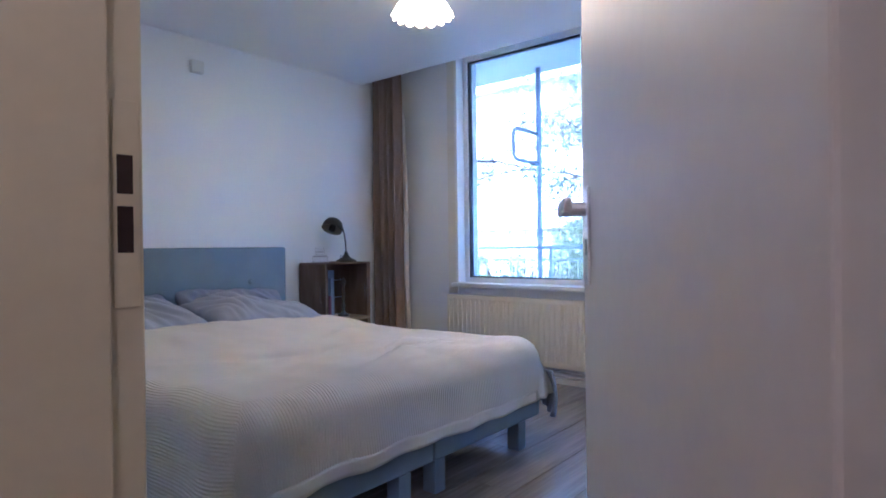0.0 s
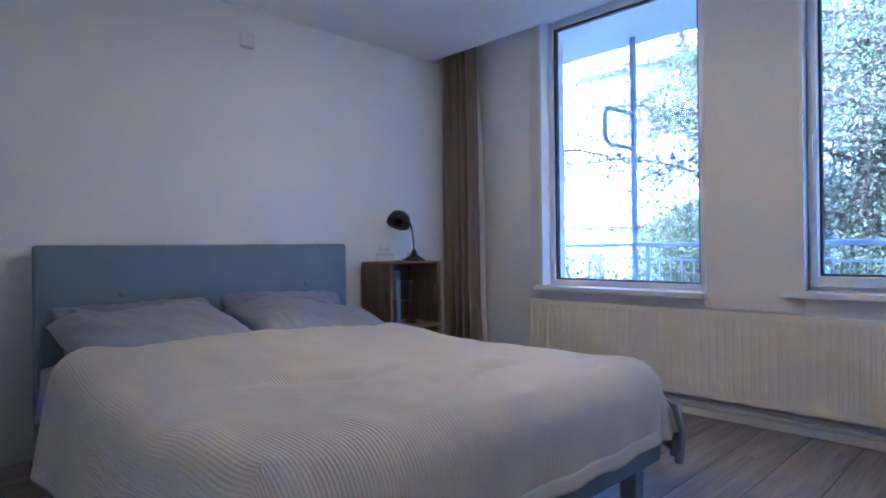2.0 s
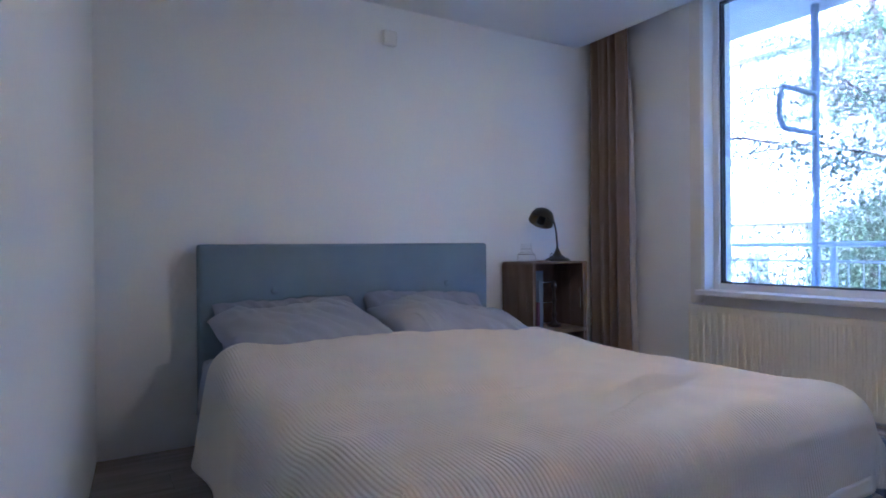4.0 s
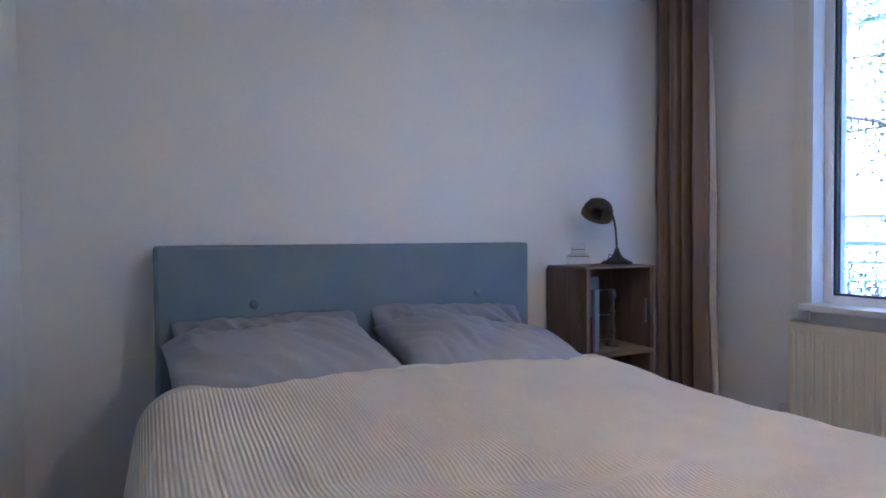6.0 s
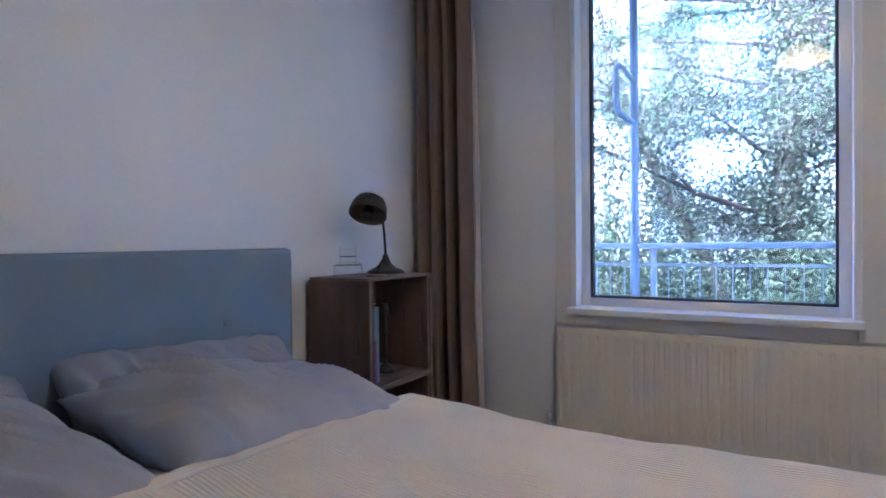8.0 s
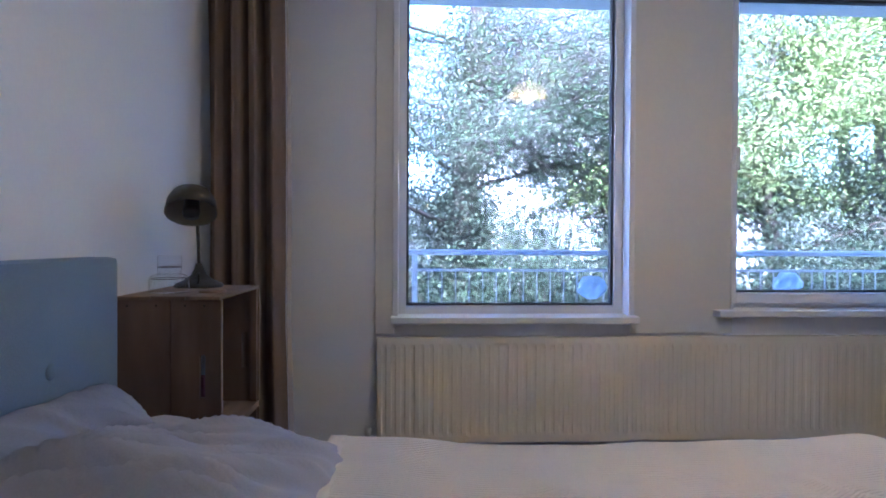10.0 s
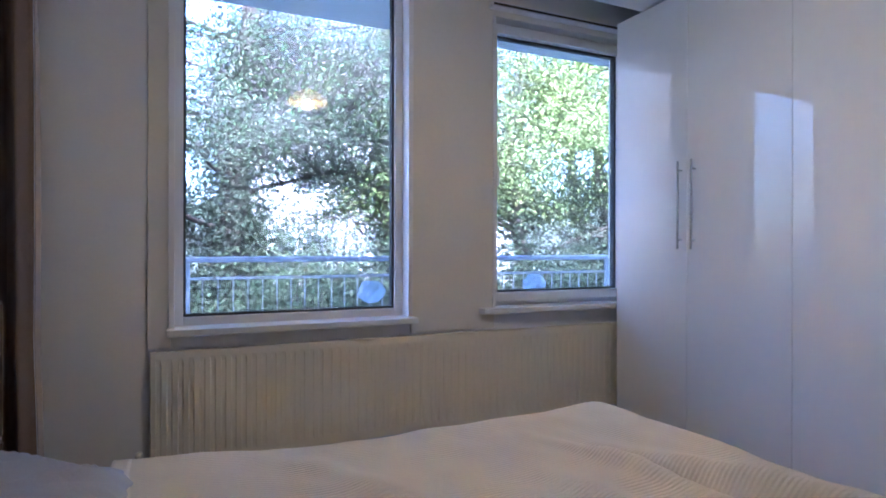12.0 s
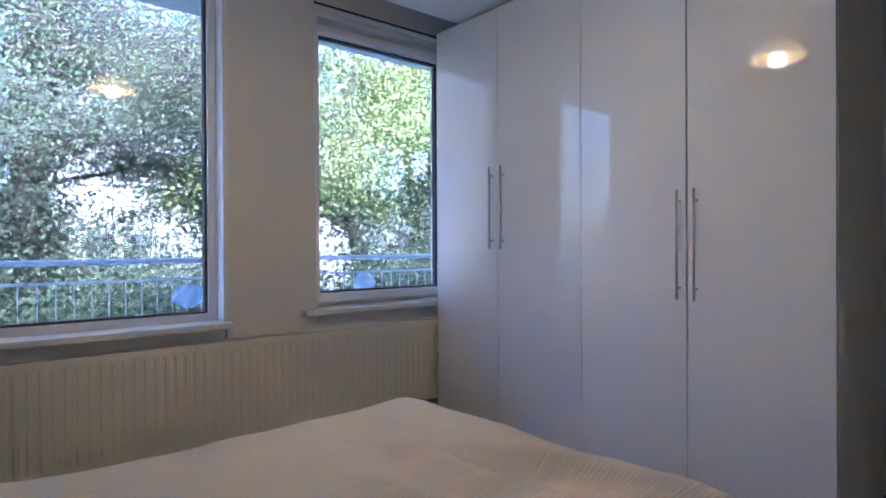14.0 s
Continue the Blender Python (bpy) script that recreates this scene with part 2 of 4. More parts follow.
def lathe(bm, prof, seg=24, m=None, wave=0.0, waves=0):
    """Turned shape from (radius, height) pairs, with an optional scalloped outline."""
    rings = []
    for r, z in prof:
        ring = []
        for k in range(seg):
            a = 2 * math.pi * k / seg
            rr = max(r * (1 + wave * math.cos(waves * a)), 1e-4)
            p = Vector((rr * math.cos(a), rr * math.sin(a), z))
            ring.append(bm.verts.new(m @ p if m is not None else p))
        rings.append(ring)
    for a, b in zip(rings, rings[1:]):
        for k in range(seg):
            bm.faces.new((a[k], a[(k + 1) % seg], b[(k + 1) % seg], b[k]))
    return bm


def grid_mesh(name, fn, nu, nv, mat, parent=None, label="", thickness=0.0, uv=False):
    """A smooth sheet: fn(i / nu, j / nv) gives a place and, with uv, its cloth coordinates."""
    verts, uvs = [], []
    for i in range(nu + 1):
        for j in range(nv + 1):
            r = fn(i / nu, j / nv)
            verts.append(tuple(r[0]) if uv else tuple(r))
            uvs.append(r[1] if uv else (i / nu, j / nv))
    n = nv + 1
    faces = [(i * n + j, (i + 1) * n + j, (i + 1) * n + j + 1, i * n + j + 1) for i in range(nu) for j in range(nv)]
    me = bpy.data.meshes.new(name)
    me.from_pydata(verts, [], faces)
    lay = me.uv_layers.new(name="UVMap")
    for lp in me.loops:
        lay.data[lp.index].uv = uvs[lp.vertex_index]
    me.materials.append(mat)
    for p in me.polygons:
        p.use_smooth = True
    ob = new(name, me)
    if parent is not None:
        ob.parent = parent
    if label:
        tagged(ob, label)
    if thickness:
        md = ob.modifiers.new("thickness", "SOLIDIFY")
        md.thickness = thickness
        md.offset = -1
    return ob


def structure(name, bm, mat, label, category):
    return tagged(part(name, bm, mat), label, category, kind="structure")


def nz(x, y, z=0.0):
    return noise.noise(Vector((x, y, z)))


# ---- large structure ----
WX = 3.54      # inner face of the window wall
SY = -4.20     # inner face of the wall behind the wardrobe
NY = 0.03      # inner face of the wall behind the bed
CZ = 2.578     # ceiling
RZ = 2.74      # ceiling of the curtain recess

structure("wall_north", boxes((-0.3, WX + 0.3, NY, NY + 0.2, 0, 2.9)), M_WALL, "smooth white painted bedroom wall behind the bed", "wall")
structure("wall_south", boxes((-0.6, WX + 0.3, SY - 0.2, SY, 0, 2.9)), M_WALL, "white painted wall behind the wardrobe", "wall")
W1 = (-2.065, -0.862, 0.72, 2.73)
W2 = (-3.93, -2.595, 0.75, 2.50)
structure("wall_east", boxes(
    (WX, WX + 0.3, W1[1], NY, 0, 2.9), (WX, WX + 0.3, W2[1], W1[0], 0, 2.9), (WX, WX + 0.3, SY, W2[0], 0, 2.9),
    (WX, WX + 0.3, W1[0], W1[1], 0, W1[2]), (WX, WX + 0.3, W1[0], W1[1], W1[3], 2.9),
    (WX, WX + 0.3, W2[0], W2[1], 0, W2[2]), (WX, WX + 0.3, W2[0], W2[1], W2[3], 2.9)),
    M_WALL, "white painted outer wall with two tall windows", "wall")
DY0, DY1, DZ = -4.14, -3.197, 2.10


SKEW = 0.0686


def skewed(*bs):
    """Wall blocks whose faces lean slightly out of square with the room."""
    bm = boxes(*bs)
    for v in bm.verts:
        v.co.x += 0.02 + SKEW * (v.co.y - NY)
    return bm


structure("wall_west", skewed((-0.142, 0.0, DY1, NY, 0, 2.9), (-0.142, 0.0, SY, DY0, 0, 2.9), (-0.142, 0.0, DY0, DY1, DZ, 2.9)),
          M_WALL, "white painted wall with the bedroom doorway", "wall")
structure("ceiling", boxes((-0.36, 3.255, SY, NY, CZ, 2.9), (3.255, WX, SY, NY, RZ, 2.9)), M_CEIL,
          "white ceiling with a raised curtain recess along the windows", "ceiling")

# timber lining round the windows, slightly proud of the plaster
P = 0.014
lining = tagged(new("window_lining"), "cream painted boards between the windows", "wall panel", kind="structure")
for bx in ((WX - P, WX, W1[1], -0.765, 0.66, RZ), (WX - P, WX, W2[1], W1[0], 0.66, RZ), (WX - P, WX, W2[0], W2[1], W2[3], RZ)):
    part("board", boxes(bx, bevel=0.002), M_PANEL, lining)

# hall behind the doorway
structure("hall_wall_near", skewed((-0.155, -0.143, DY1, -1.6, 0, 2.6), (-0.155, -0.143, -5.6, DY0, 0, 2.6), (-0.155, -0.143, DY0, DY1, DZ, 2.6)),
          M_HALL, "warm lit hall wall around the doorway", "wall")
structure("hall_wall_far", boxes((-1.7, -1.5, -5.6, -1.6, 0, 2.6)), M_HALL, "warm plain hall wall", "wall")
structure("hall_wall_end", boxes((-1.7, -0.3, -5.8, -5.6, 0, 2.6), (-1.7, -0.2, -1.6, -1.4, 0, 2.6)), M_HALL, "plain end walls of the hall", "wall")
structure("hall_ceiling", boxes((-1.7, -0.37, -5.8, -1.4, 2.6, 2.7)), M_CEIL, "white hall ceiling", "ceiling")

# sub floor under the planks
floor = structure("floor", boxes((-1.7, WX + 0.3, -5.8, 0.2, -0.12, -0.014)), M_JOINT, "grey-brown laminate plank floor", "floor")
structure("baseboard", boxes((-0.2, WX, SY, SY + 0.01, 0, 0.06), bevel=0.002), M_TRIM, "white skirting along the wall behind the wardrobe", "baseboard")
structure("skirting_trunk", boxes((WX - 0.03, WX, -3.54, -0.36, 0, 0.045), bevel=0.003), M_PIPE, "grey painted skirting below the radiator", "baseboard")


# ---- windows ----
def window(name, y0, y1, z0, z1, gx, gy0, gy1, gz0, gz1, label):
    """Fixed outer frame, inner sash, black seal and pane; glass at gx."""
    w = tagged(new(name), label, "window", kind="structure")
    fx0, fx1 = gx - 0.035, gx + 0.05
    part("window_frame", boxes((fx0, fx1, y0, gy0 - 0.012 if y0 < gy0 else y0 + 0.05, z0, z1), (fx0, fx1, gy1 + 0.012, y1, z0, z1),
         (fx0, fx1, gy0 - 0.012, gy1 + 0.012, z0, gz0 - 0.012), (fx0, fx1, gy0 - 0.012, gy1 + 0.012, gz1 + 0.012, z1), bevel=0.004), M_PVC, w)
    part("glazing_seal", boxes((gx - 0.02, gx + 0.02, gy0 - 0.012, gy0, gz0 - 0.012, gz1 + 0.012), (gx - 0.02, gx + 0.02, gy1, gy1 + 0.012, gz0 - 0.012, gz1 + 0.012),
         (gx - 0.02, gx + 0.02, gy0, gy1, gz0 - 0.012, gz0), (gx - 0.02, gx + 0.02, gy0, gy1, gz1, gz1 + 0.012)), M_SEAL, w)
    pane = part("pane", boxes((gx - 0.003, gx + 0.003, gy0, gy1, gz0, gz1)), M_GLASS, w, "clear window pane")
    pane.visible_shadow = False
    return w


win1 = window("window_1", W1[0], W1[1], W1[2] + 0.02, W1[3], 3.656, -1.993, -0.929, 0.803, 2.664, "tall fixed window in a white frame")
win2 = window("window_2", W2[0], W2[1], W2[2] + 0.02, W2[3], 3.652, -3.59, -2.661, 0.872, 2.417, "tall opening window in a white frame beside the wardrobe")
# sash step and lever of the opening window
part("sash", boxes((3.585, 3.616, W2[0], -2.649, 0.805, 0.860), (3.585, 3.616, -2.649, -2.605, 0.805, 2.473), (3.585, 3.616, W2[0], -2.649, 2.429, 2.473), bevel=0.004), M_PVC, win2)
bm = boxes((3.572, 3.586, -2.642, -2.614, 1.53, 1.63), (3.545, 3.573, -2.636, -2.620, 1.595, 1.62), (3.542, 3.556, -2.638, -2.618, 1.50, 1.62), bevel=0.003)
part("window_handle", bm, M_PVC, win2, "small white lever handle")
for wname, y0, y1, z, x in (("window_sill", -2.084, -0.844, 0.750, 3.456), ("window_sill", -3.53, -2.494, 0.780, 3.456)):
    s = part(wname, boxes((x, 3.62, y0, y1, z - 0.032, z), bevel=0.004), M_TRIM, win1 if y1 > -1 else win2, "white lacquered sill board")
# reveals of the first window
part("reveal", boxes((WX - 0.022, 3.62, W1[1] - 0.016, W1[1] + 0.012, 0.751, RZ - 0.01), (WX - 0.022, 3.62, W1[0] - 0.012, W1[0] + 0.016, 0.751, RZ - 0.01), bevel=0.003), M_TRIM, win1)
part("reveal", boxes((WX - 0.022, 3.614, W2[1] - 0.006, W2[1] + 0.012, 0.781, W2[3]), bevel=0.003), M_TRIM, win2)

# curtain rails over the second window
for k, xx in enumerate((3.475, 3.505)):
    rail = tagged(part("curtain_rail", boxes((xx - 0.011, xx + 0.011, -3.53, -2.55, 2.53, 2.56), bevel=0.003), M_TRIM), "white double curtain rail above the window", "curtain rail", "curtain rails")
    part("rail_slot", boxes((xx - 0.0125, xx - 0.009, -3.53, -2.555, 2.538, 2.552)), M_BLACK, rail)

# ---- door frame and door ----
frame_ob = tagged(new("door_frame"), "ivory painted door frame with dark strike slots", "door frame", kind="structure")
JY = -3.175    # strike side of the opening, in the frame's own axes
frame_ob.matrix_basis = pose(-0.204, -3.251, 0, 0, 0, -3.93) @ pose(0.098, 3.164, 0)
part("strike_jamb", boxes((-0.262, -0.098, JY, -3.106, 0, 2.1), (-0.25, -0.14, JY - 0.014, JY, 0, 2.085), bevel=0.003), M_JAMB, frame_ob)
part("architrave", boxes((-0.274, -0.262, JY + 0.008, -3.06, 0, 2.14), bevel=0.004), M_JAMB, frame_ob)
part("hinge_jamb", boxes((-0.262, -0.115, -4.06, -3.985, 0, 2.1), (-0.25, -0.155, -3.985, -3.97, 0, 2.085), bevel=0.003), M_JAMB, frame_ob)
part("head", boxes((-0.262, -0.105, -3.97, JY - 0.014, 2.06, 2.1), bevel=0.003), M_JAMB, frame_ob)
part("strike_plate", boxes((-0.134, -0.104, JY - 0.0025, JY, 0.99, 1.24), bevel=0.0008), M_JAMB, frame_ob)
for z0, z1 in ((1.127, 1.174), (1.056, 1.112)):
    part("strike_slot", boxes((-0.129, -0.111, JY - 0.0035, JY - 0.002, z0, z1), bevel=0.0005), M_DARKMETAL, frame_ob, "dark latch slot")

door = tagged(new("door_1"), "white painted flush door standing half open", "door", kind="structure")
door.matrix_basis = pose(-0.239, -3.978, 0, 0, 0, 32.0)
LEAF = 0.93
part("leaf", boxes((0.0, LEAF, -0.04, 0.0, 0.012, 2.05), bevel=0.003), M_DOOR, door)
hx = LEAF - 0.082
handle = part("door_handle", boxes((hx - 0.022, hx + 0.022, 0.0, 0.005, 0.986, 1.166), bevel=0.002), M_ALU, door, "satin aluminium lever on a long plate")
bm = bmesh.new()
tube(bm, [(hx, 0.006, 1.125), (hx, 0.045, 1.125)], 0.013, 14)
box(bm, hx - 0.135, hx + 0.014, 0.042, 0.056, 1.112, 1.138, bevel=0.006)
part("lever", bm, M_ALU, handle)
part("keyhole", boxes((hx - 0.005, hx + 0.005, 0.0049, 0.006, 1.040, 1.070)), M_BLACK, handle)
for zz in (0.998, 1.094):
    part("screw", lathe(bmesh.new(), [(0.0001, 0.0), (0.004, 0.0), (0.004, 0.0012), (0.0001, 0.0014)], 10, pose(hx, 0.005, zz, -90)), M_STEEL, handle)
part("lock_forend", boxes((LEAF - 0.001, LEAF + 0.0015, -0.03, -0.01, 0.96, 1.20)), M_STEEL, door)
for zz in (0.25, 1.8):
    bm = bmesh.new()
    tube(bm, [(-0.006, 0.004, zz - 0.05), (-0.006, 0.004, zz + 0.05)], 0.007)
    part("hinge", bm, M_STEEL, door)

# ---- bed ----
BX0, BX1, BF = 0.477, 2.277, -2.41
bed = thing("box_spring_bed", "grey-blue upholstered double box-spring bed with tall headboard", "bed")
hb = part("headboard", boxes((BX0, BX1, -0.126, -0.03, 0.05, 1.074), bevel=0.018), M_BLUEFAB, bed, smooth=False)
mid = (BX0 + BX1) / 2
for cx in (0.86, 1.96):
    for cz in (0.82,):
        bm = bmesh.new()
        lathe(bm, [(0.0001, 0.007), (0.012, 0.006), (0.019, 0.001), (0.020, -0.004)], 14, pose(cx, -0.127, cz, 90))
        part("tuft_button", bm, M_BLUEFAB, hb, smooth=True)
for k, (x0, x1) in enumerate(((BX0 + 0.01, mid - 0.004), (mid + 0.004, BX1 - 0.01))):
    base = part("base", boxes((x0, x1, BF + 0.02, -0.13, 0.145, 0.33), bevel=0.014), M_BLUEFAB, bed)
    part("mattress", boxes((x0 - 0.005, x1 + 0.005, BF + 0.03, -0.13, 0.331, 0.49), bevel=0.04), M_SHEET, bed)
    for lx in (x0 + 0.04, x1 - 0.175):
        for ly in (BF + 0.06, -0.24):
            part("leg", boxes((lx - 0.035, lx + 0.035, ly - 0.035, ly + 0.035, 0.0, 0.145), bevel=0.005), M_BLUEFAB, base)


def drape(s, t, a, b, z, r, flare_l, flare_r, flare_f, ysign_head):
    """A cloth point: s across from the middle line, t along from the head; it rolls over the edges and hangs."""
    du = max(abs(s) - a, 0.0)
    dv = max(t - b, 0.0)
    d = max(du, dv)
    cs, ct = min(abs(s), a) * (1 if s >= 0 else -1), min(t, b)
    if d <= 0:
        return cs, ct, z, 0.0
    n = math.hypot(du, dv)
    ux, uy = du / n * (1 if s >= 0 else -1), dv / n
    fl = flare_f * uy * uy + (flare_r if s > 0 else flare_l) * ux * ux
    th = min(d / r, 1.35)
    h, drop = r * math.sin(th), r * (1 - math.cos(th))
    rest = max(d - 1.35 * r, 0.0)
    h += rest * fl
    drop += rest * math.sqrt(1 - fl * fl)
    per = (t if du > dv else s) + (ux * 0.7 - uy * 0.4)
    wob = rest * (0.05 * math.sin(9 * per + 1.3) + 0.035 * math.sin(21 * per))
    return cs + ux * (h + wob), ct + uy * (h + wob), z - drop, drop


def bed_top(x, y):
    """Height of the made-up bed: swollen by the duvet, with a few soft hollows and creases."""
    f = min(max((-1.65 - y) / 0.55, 0.0), 1.0)
    z = 0.542 + 0.018 * f * f * (3 - 2 * f) + (0.085 - 0.045 * min(max(x - 1.2, 0.0), 1.0)) * math.exp(-((y + 0.68) / 0.36) ** 2) + 0.016 * nz(x * 2.2, y * 2.2, 3.1) + 0.007 * nz(x * 6, y * 6, 1.7)
    z += 0.018 * math.exp(-((x - 0.85) / 0.35) ** 2 - ((y + 1.0) / 0.35) ** 2)
    for cx, cy, ang, ln, wd, am in ((1.60, -2.02, 15, 0.22, 0.035, -0.034), (1.42, -2.15, 20, 0.3, 0.04, 0.024), (1.72, -1.93, 10, 0.2, 0.03, 0.022),
                                    (1.2, -1.55, -20, 0.35, 0.05, -0.018), (1.75, -1.35, 25, 0.3, 0.05, 0.015), (1.35, -1.78, 5, 0.3, 0.04, 0.018)):
        ca, sa = math.cos(radians(ang)), math.sin(radians(ang))
        u, v = (x - cx) * ca + (y - cy) * sa, -(x - cx) * sa + (y - cy) * ca
        z += 1.5 * am * math.exp(-(u / ln) ** 2 - (v / wd) ** 2)
    return z


def cover_fn(u, v):
    a, r, hang = 0.82, 0.14, 0.395
    total = a + hang
    left = a + 0.56
    s = -left + (left + total) * u
    head = 0.735 - 0.014 * math.sin(4.5 * (s + 0.9)) + 0.02 * nz(s * 4, 0.0, 8.0)
    b = 2.41 - 0.14
    t = head + (b + hang - head) * v
    cx, cy = mid + min(max(s, -a), a), -min(t, b)
    q = min(max((t - 0.9) / 1.1, 0.0), 1.0)
    x, y, z, drop = drape(s, t, a, b, bed_top(cx, cy), r, 0.10 - 0.04 * q, 0.60, 0.10, 0)
    z += 0.006 * nz(x * 9, y * 9, z * 9)
    return (mid + x, -y, z), (s, t)


cover = grid_mesh("bedspread", cover_fn, 130, 120, M_COVER, None, "", 0.006, uv=True)
tagged(cover, "ecru ribbed cotton bedspread draped over the bed", "bedspread")


def hem_fn(u, v):
    p, q = cover_fn(u, v * 0.022)
    return (p[0], p[1], p[2] + 0.004), q


tagged(grid_mesh("head_hem", hem_fn, 110, 4, M_HEM, cover, "smooth white stitched hem", 0.004, uv=True), "smooth white stitched hem")


def foot_hem_fn(u, v):
    p, q = cover_fn(0.16 + 0.68 * u, 0.972 + 0.028 * v)
    return (p[0], p[1] - 0.004, p[2] - 0.001), q


grid_mesh("foot_hem", foot_hem_fn, 90, 4, M_HEM, cover, "smooth white stitched hem", 0.004, uv=True)


def duvet_fn(u, v):
    a, r, hang = 0.80, 0.13, 0.34
    total = a + hang
    s = -total + 2 * total * u
    b = 2.41 - 0.17
    t = 0.42 + 0.80 * v
    cx, cy = mid + min(max(s, -a), a), -min(t, b)
    x, y, z, drop = drape(s, t, a, b, bed_top(cx, cy) - 0.026 - 0.05 * max(0.0, 0.75 - t) - 0.08 * max(0.0, t - 0.85), r, 0.16, 0.5, 0.05, 0)
    z += 0.006 * nz(x * 7, y * 7, 5.0)
    return (mid + x, -y, z), (s, t)


duvet = tagged(grid_mesh("duvet", duvet_fn, 90, 90, M_SHEET, None, "", 0.012, uv=True), "blue-grey cotton duvet under the bedspread", "duvet")


def duvet_corner(u, v):
    """The slack corner of the duvet that hangs out below the bedspread."""
    ang = radians(-80 + 130 * u)
    d = v
    fold = 0.012 * math.sin(11 * u * 3.0) * d
    rad = 0.075 + 0.07 * d - 0.07 * d * d + fold
    x = 2.265 + (rad + 0.02) * math.cos(ang)
    y = -2.375 + (rad + 0.0) * math.sin(ang)
    z = 0.37 - d * (0.20 + 0.045 * math.sin(2.8 * u * math.pi / 2 + 0.3))
    return (x, y, z)


# this corner takes the darker copy of the duvet's cotton
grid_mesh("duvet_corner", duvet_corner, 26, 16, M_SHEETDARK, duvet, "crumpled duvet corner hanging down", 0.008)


def pillow(label, at, w, d, h, rx, rz, mat, seed, ry=0, group="pillows on the bed"):
    verts, faces = [], []
    nu, nv = 70, 54
    for side in (1, -1):
        for i in range(nu + 1):
            for j in range(nv + 1):
                a, b = -1 + 2 * i / nu, -1 + 2 * j / nv
                pinch = 1 - 0.03 * (1 - abs(a) ** 2) * abs(b) ** 3 - 0.0
                pinch2 = 1 - 0.03 * (1 - abs(b) ** 2) * abs(a) ** 3
                x, y = a * w / 2 * pinch2, b * d / 2 * pinch
                t = max((1 - abs(a) ** 3.6) * (1 - abs(b) ** 3.0), 0.0) ** 0.5
                z = side * h / 2 * t
                k = (x * 0.5 - y * 0.86, x * 0.86 + y * 0.5) if seed % 2 == 0 else (x * 0.6 - y * 0.8, x * 0.8 + y * 0.6)
                bend = 0.05 * nz(x * 3, y * 3, seed)
                r1 = 1 - min(1.0, abs(nz(k[0] * 1.8 + seed, (k[1] + bend) * 8.5, side)) * 3.4)
                r2 = 1 - min(1.0, abs(nz(k[0] * 3 + 7, (k[1] - bend) * 15, seed)) * 3.0)
                env = 0.35 + 0.9 * max(0.0, nz(x * 2.5 + 3, y * 2.5, seed) + 0.35)
                ridge = 1 - abs(math.sin(math.pi * (k[1] + 1.6 * bend) / 0.082 + 2.5 * nz(k[0] * 2.5, 0.3, seed)))
                wr = nz(x * 4 + seed, y * 4, side) * 0.03 + 0.034 * r1 * (0.5 + 0.5 * abs(a)) + 0.040 * ridge ** 0.8 * env + 0.012 * r2
                z += side * wr * t
                verts.append((x, y, z + h / 2))
    n = nv + 1
    off = (nu + 1) * n
    for i in range(nu):
        for j in range(nv):
            q = (i * n + j, (i + 1) * n + j, (i + 1) * n + j + 1, i * n + j + 1)
            faces.append(q)
            faces.append(tuple(off + k for k in q[::-1]))
    me = bpy.data.meshes.new("pillow")
    me.from_pydata(verts, [], faces)
    bm = bmesh.new()
    bm.from_mesh(me)
    bmesh.ops.remove_doubles(bm, verts=bm.verts, dist=0.0008)
    bm.to_mesh(me)
    bm.free()
    for p in me.polygons:
        p.use_smooth = True
    me.materials.append(mat)
    ob = new("pillow", me)
    ob.matrix_basis = pose(*at, rx, ry, rz)
    return tagged(ob, label, "pillow", group)


pillow("darker blue-grey pillow leaning against the headboard", (0.93, -0.235, 0.56), 0.78, 0.46, 0.12, 44, 2, M_SHEETDARK, 3)
pillow("darker blue-grey pillow leaning against the headboard", (1.765, -0.235, 0.56), 0.80, 0.46, 0.12, 44, -3, M_SHEETDARK, 9, 3)
pillow("plump creased blue-grey pillow lying on the bed", (0.905, -0.49, 0.555), 0.80, 0.60, 0.165, 10, 2, M_SHEET, 1)
pillow("plump creased blue-grey pillow lying on the bed", (1.765, -0.47, 0.552), 0.83, 0.60, 0.128, 7, -3, M_SHEET, 6, 5)


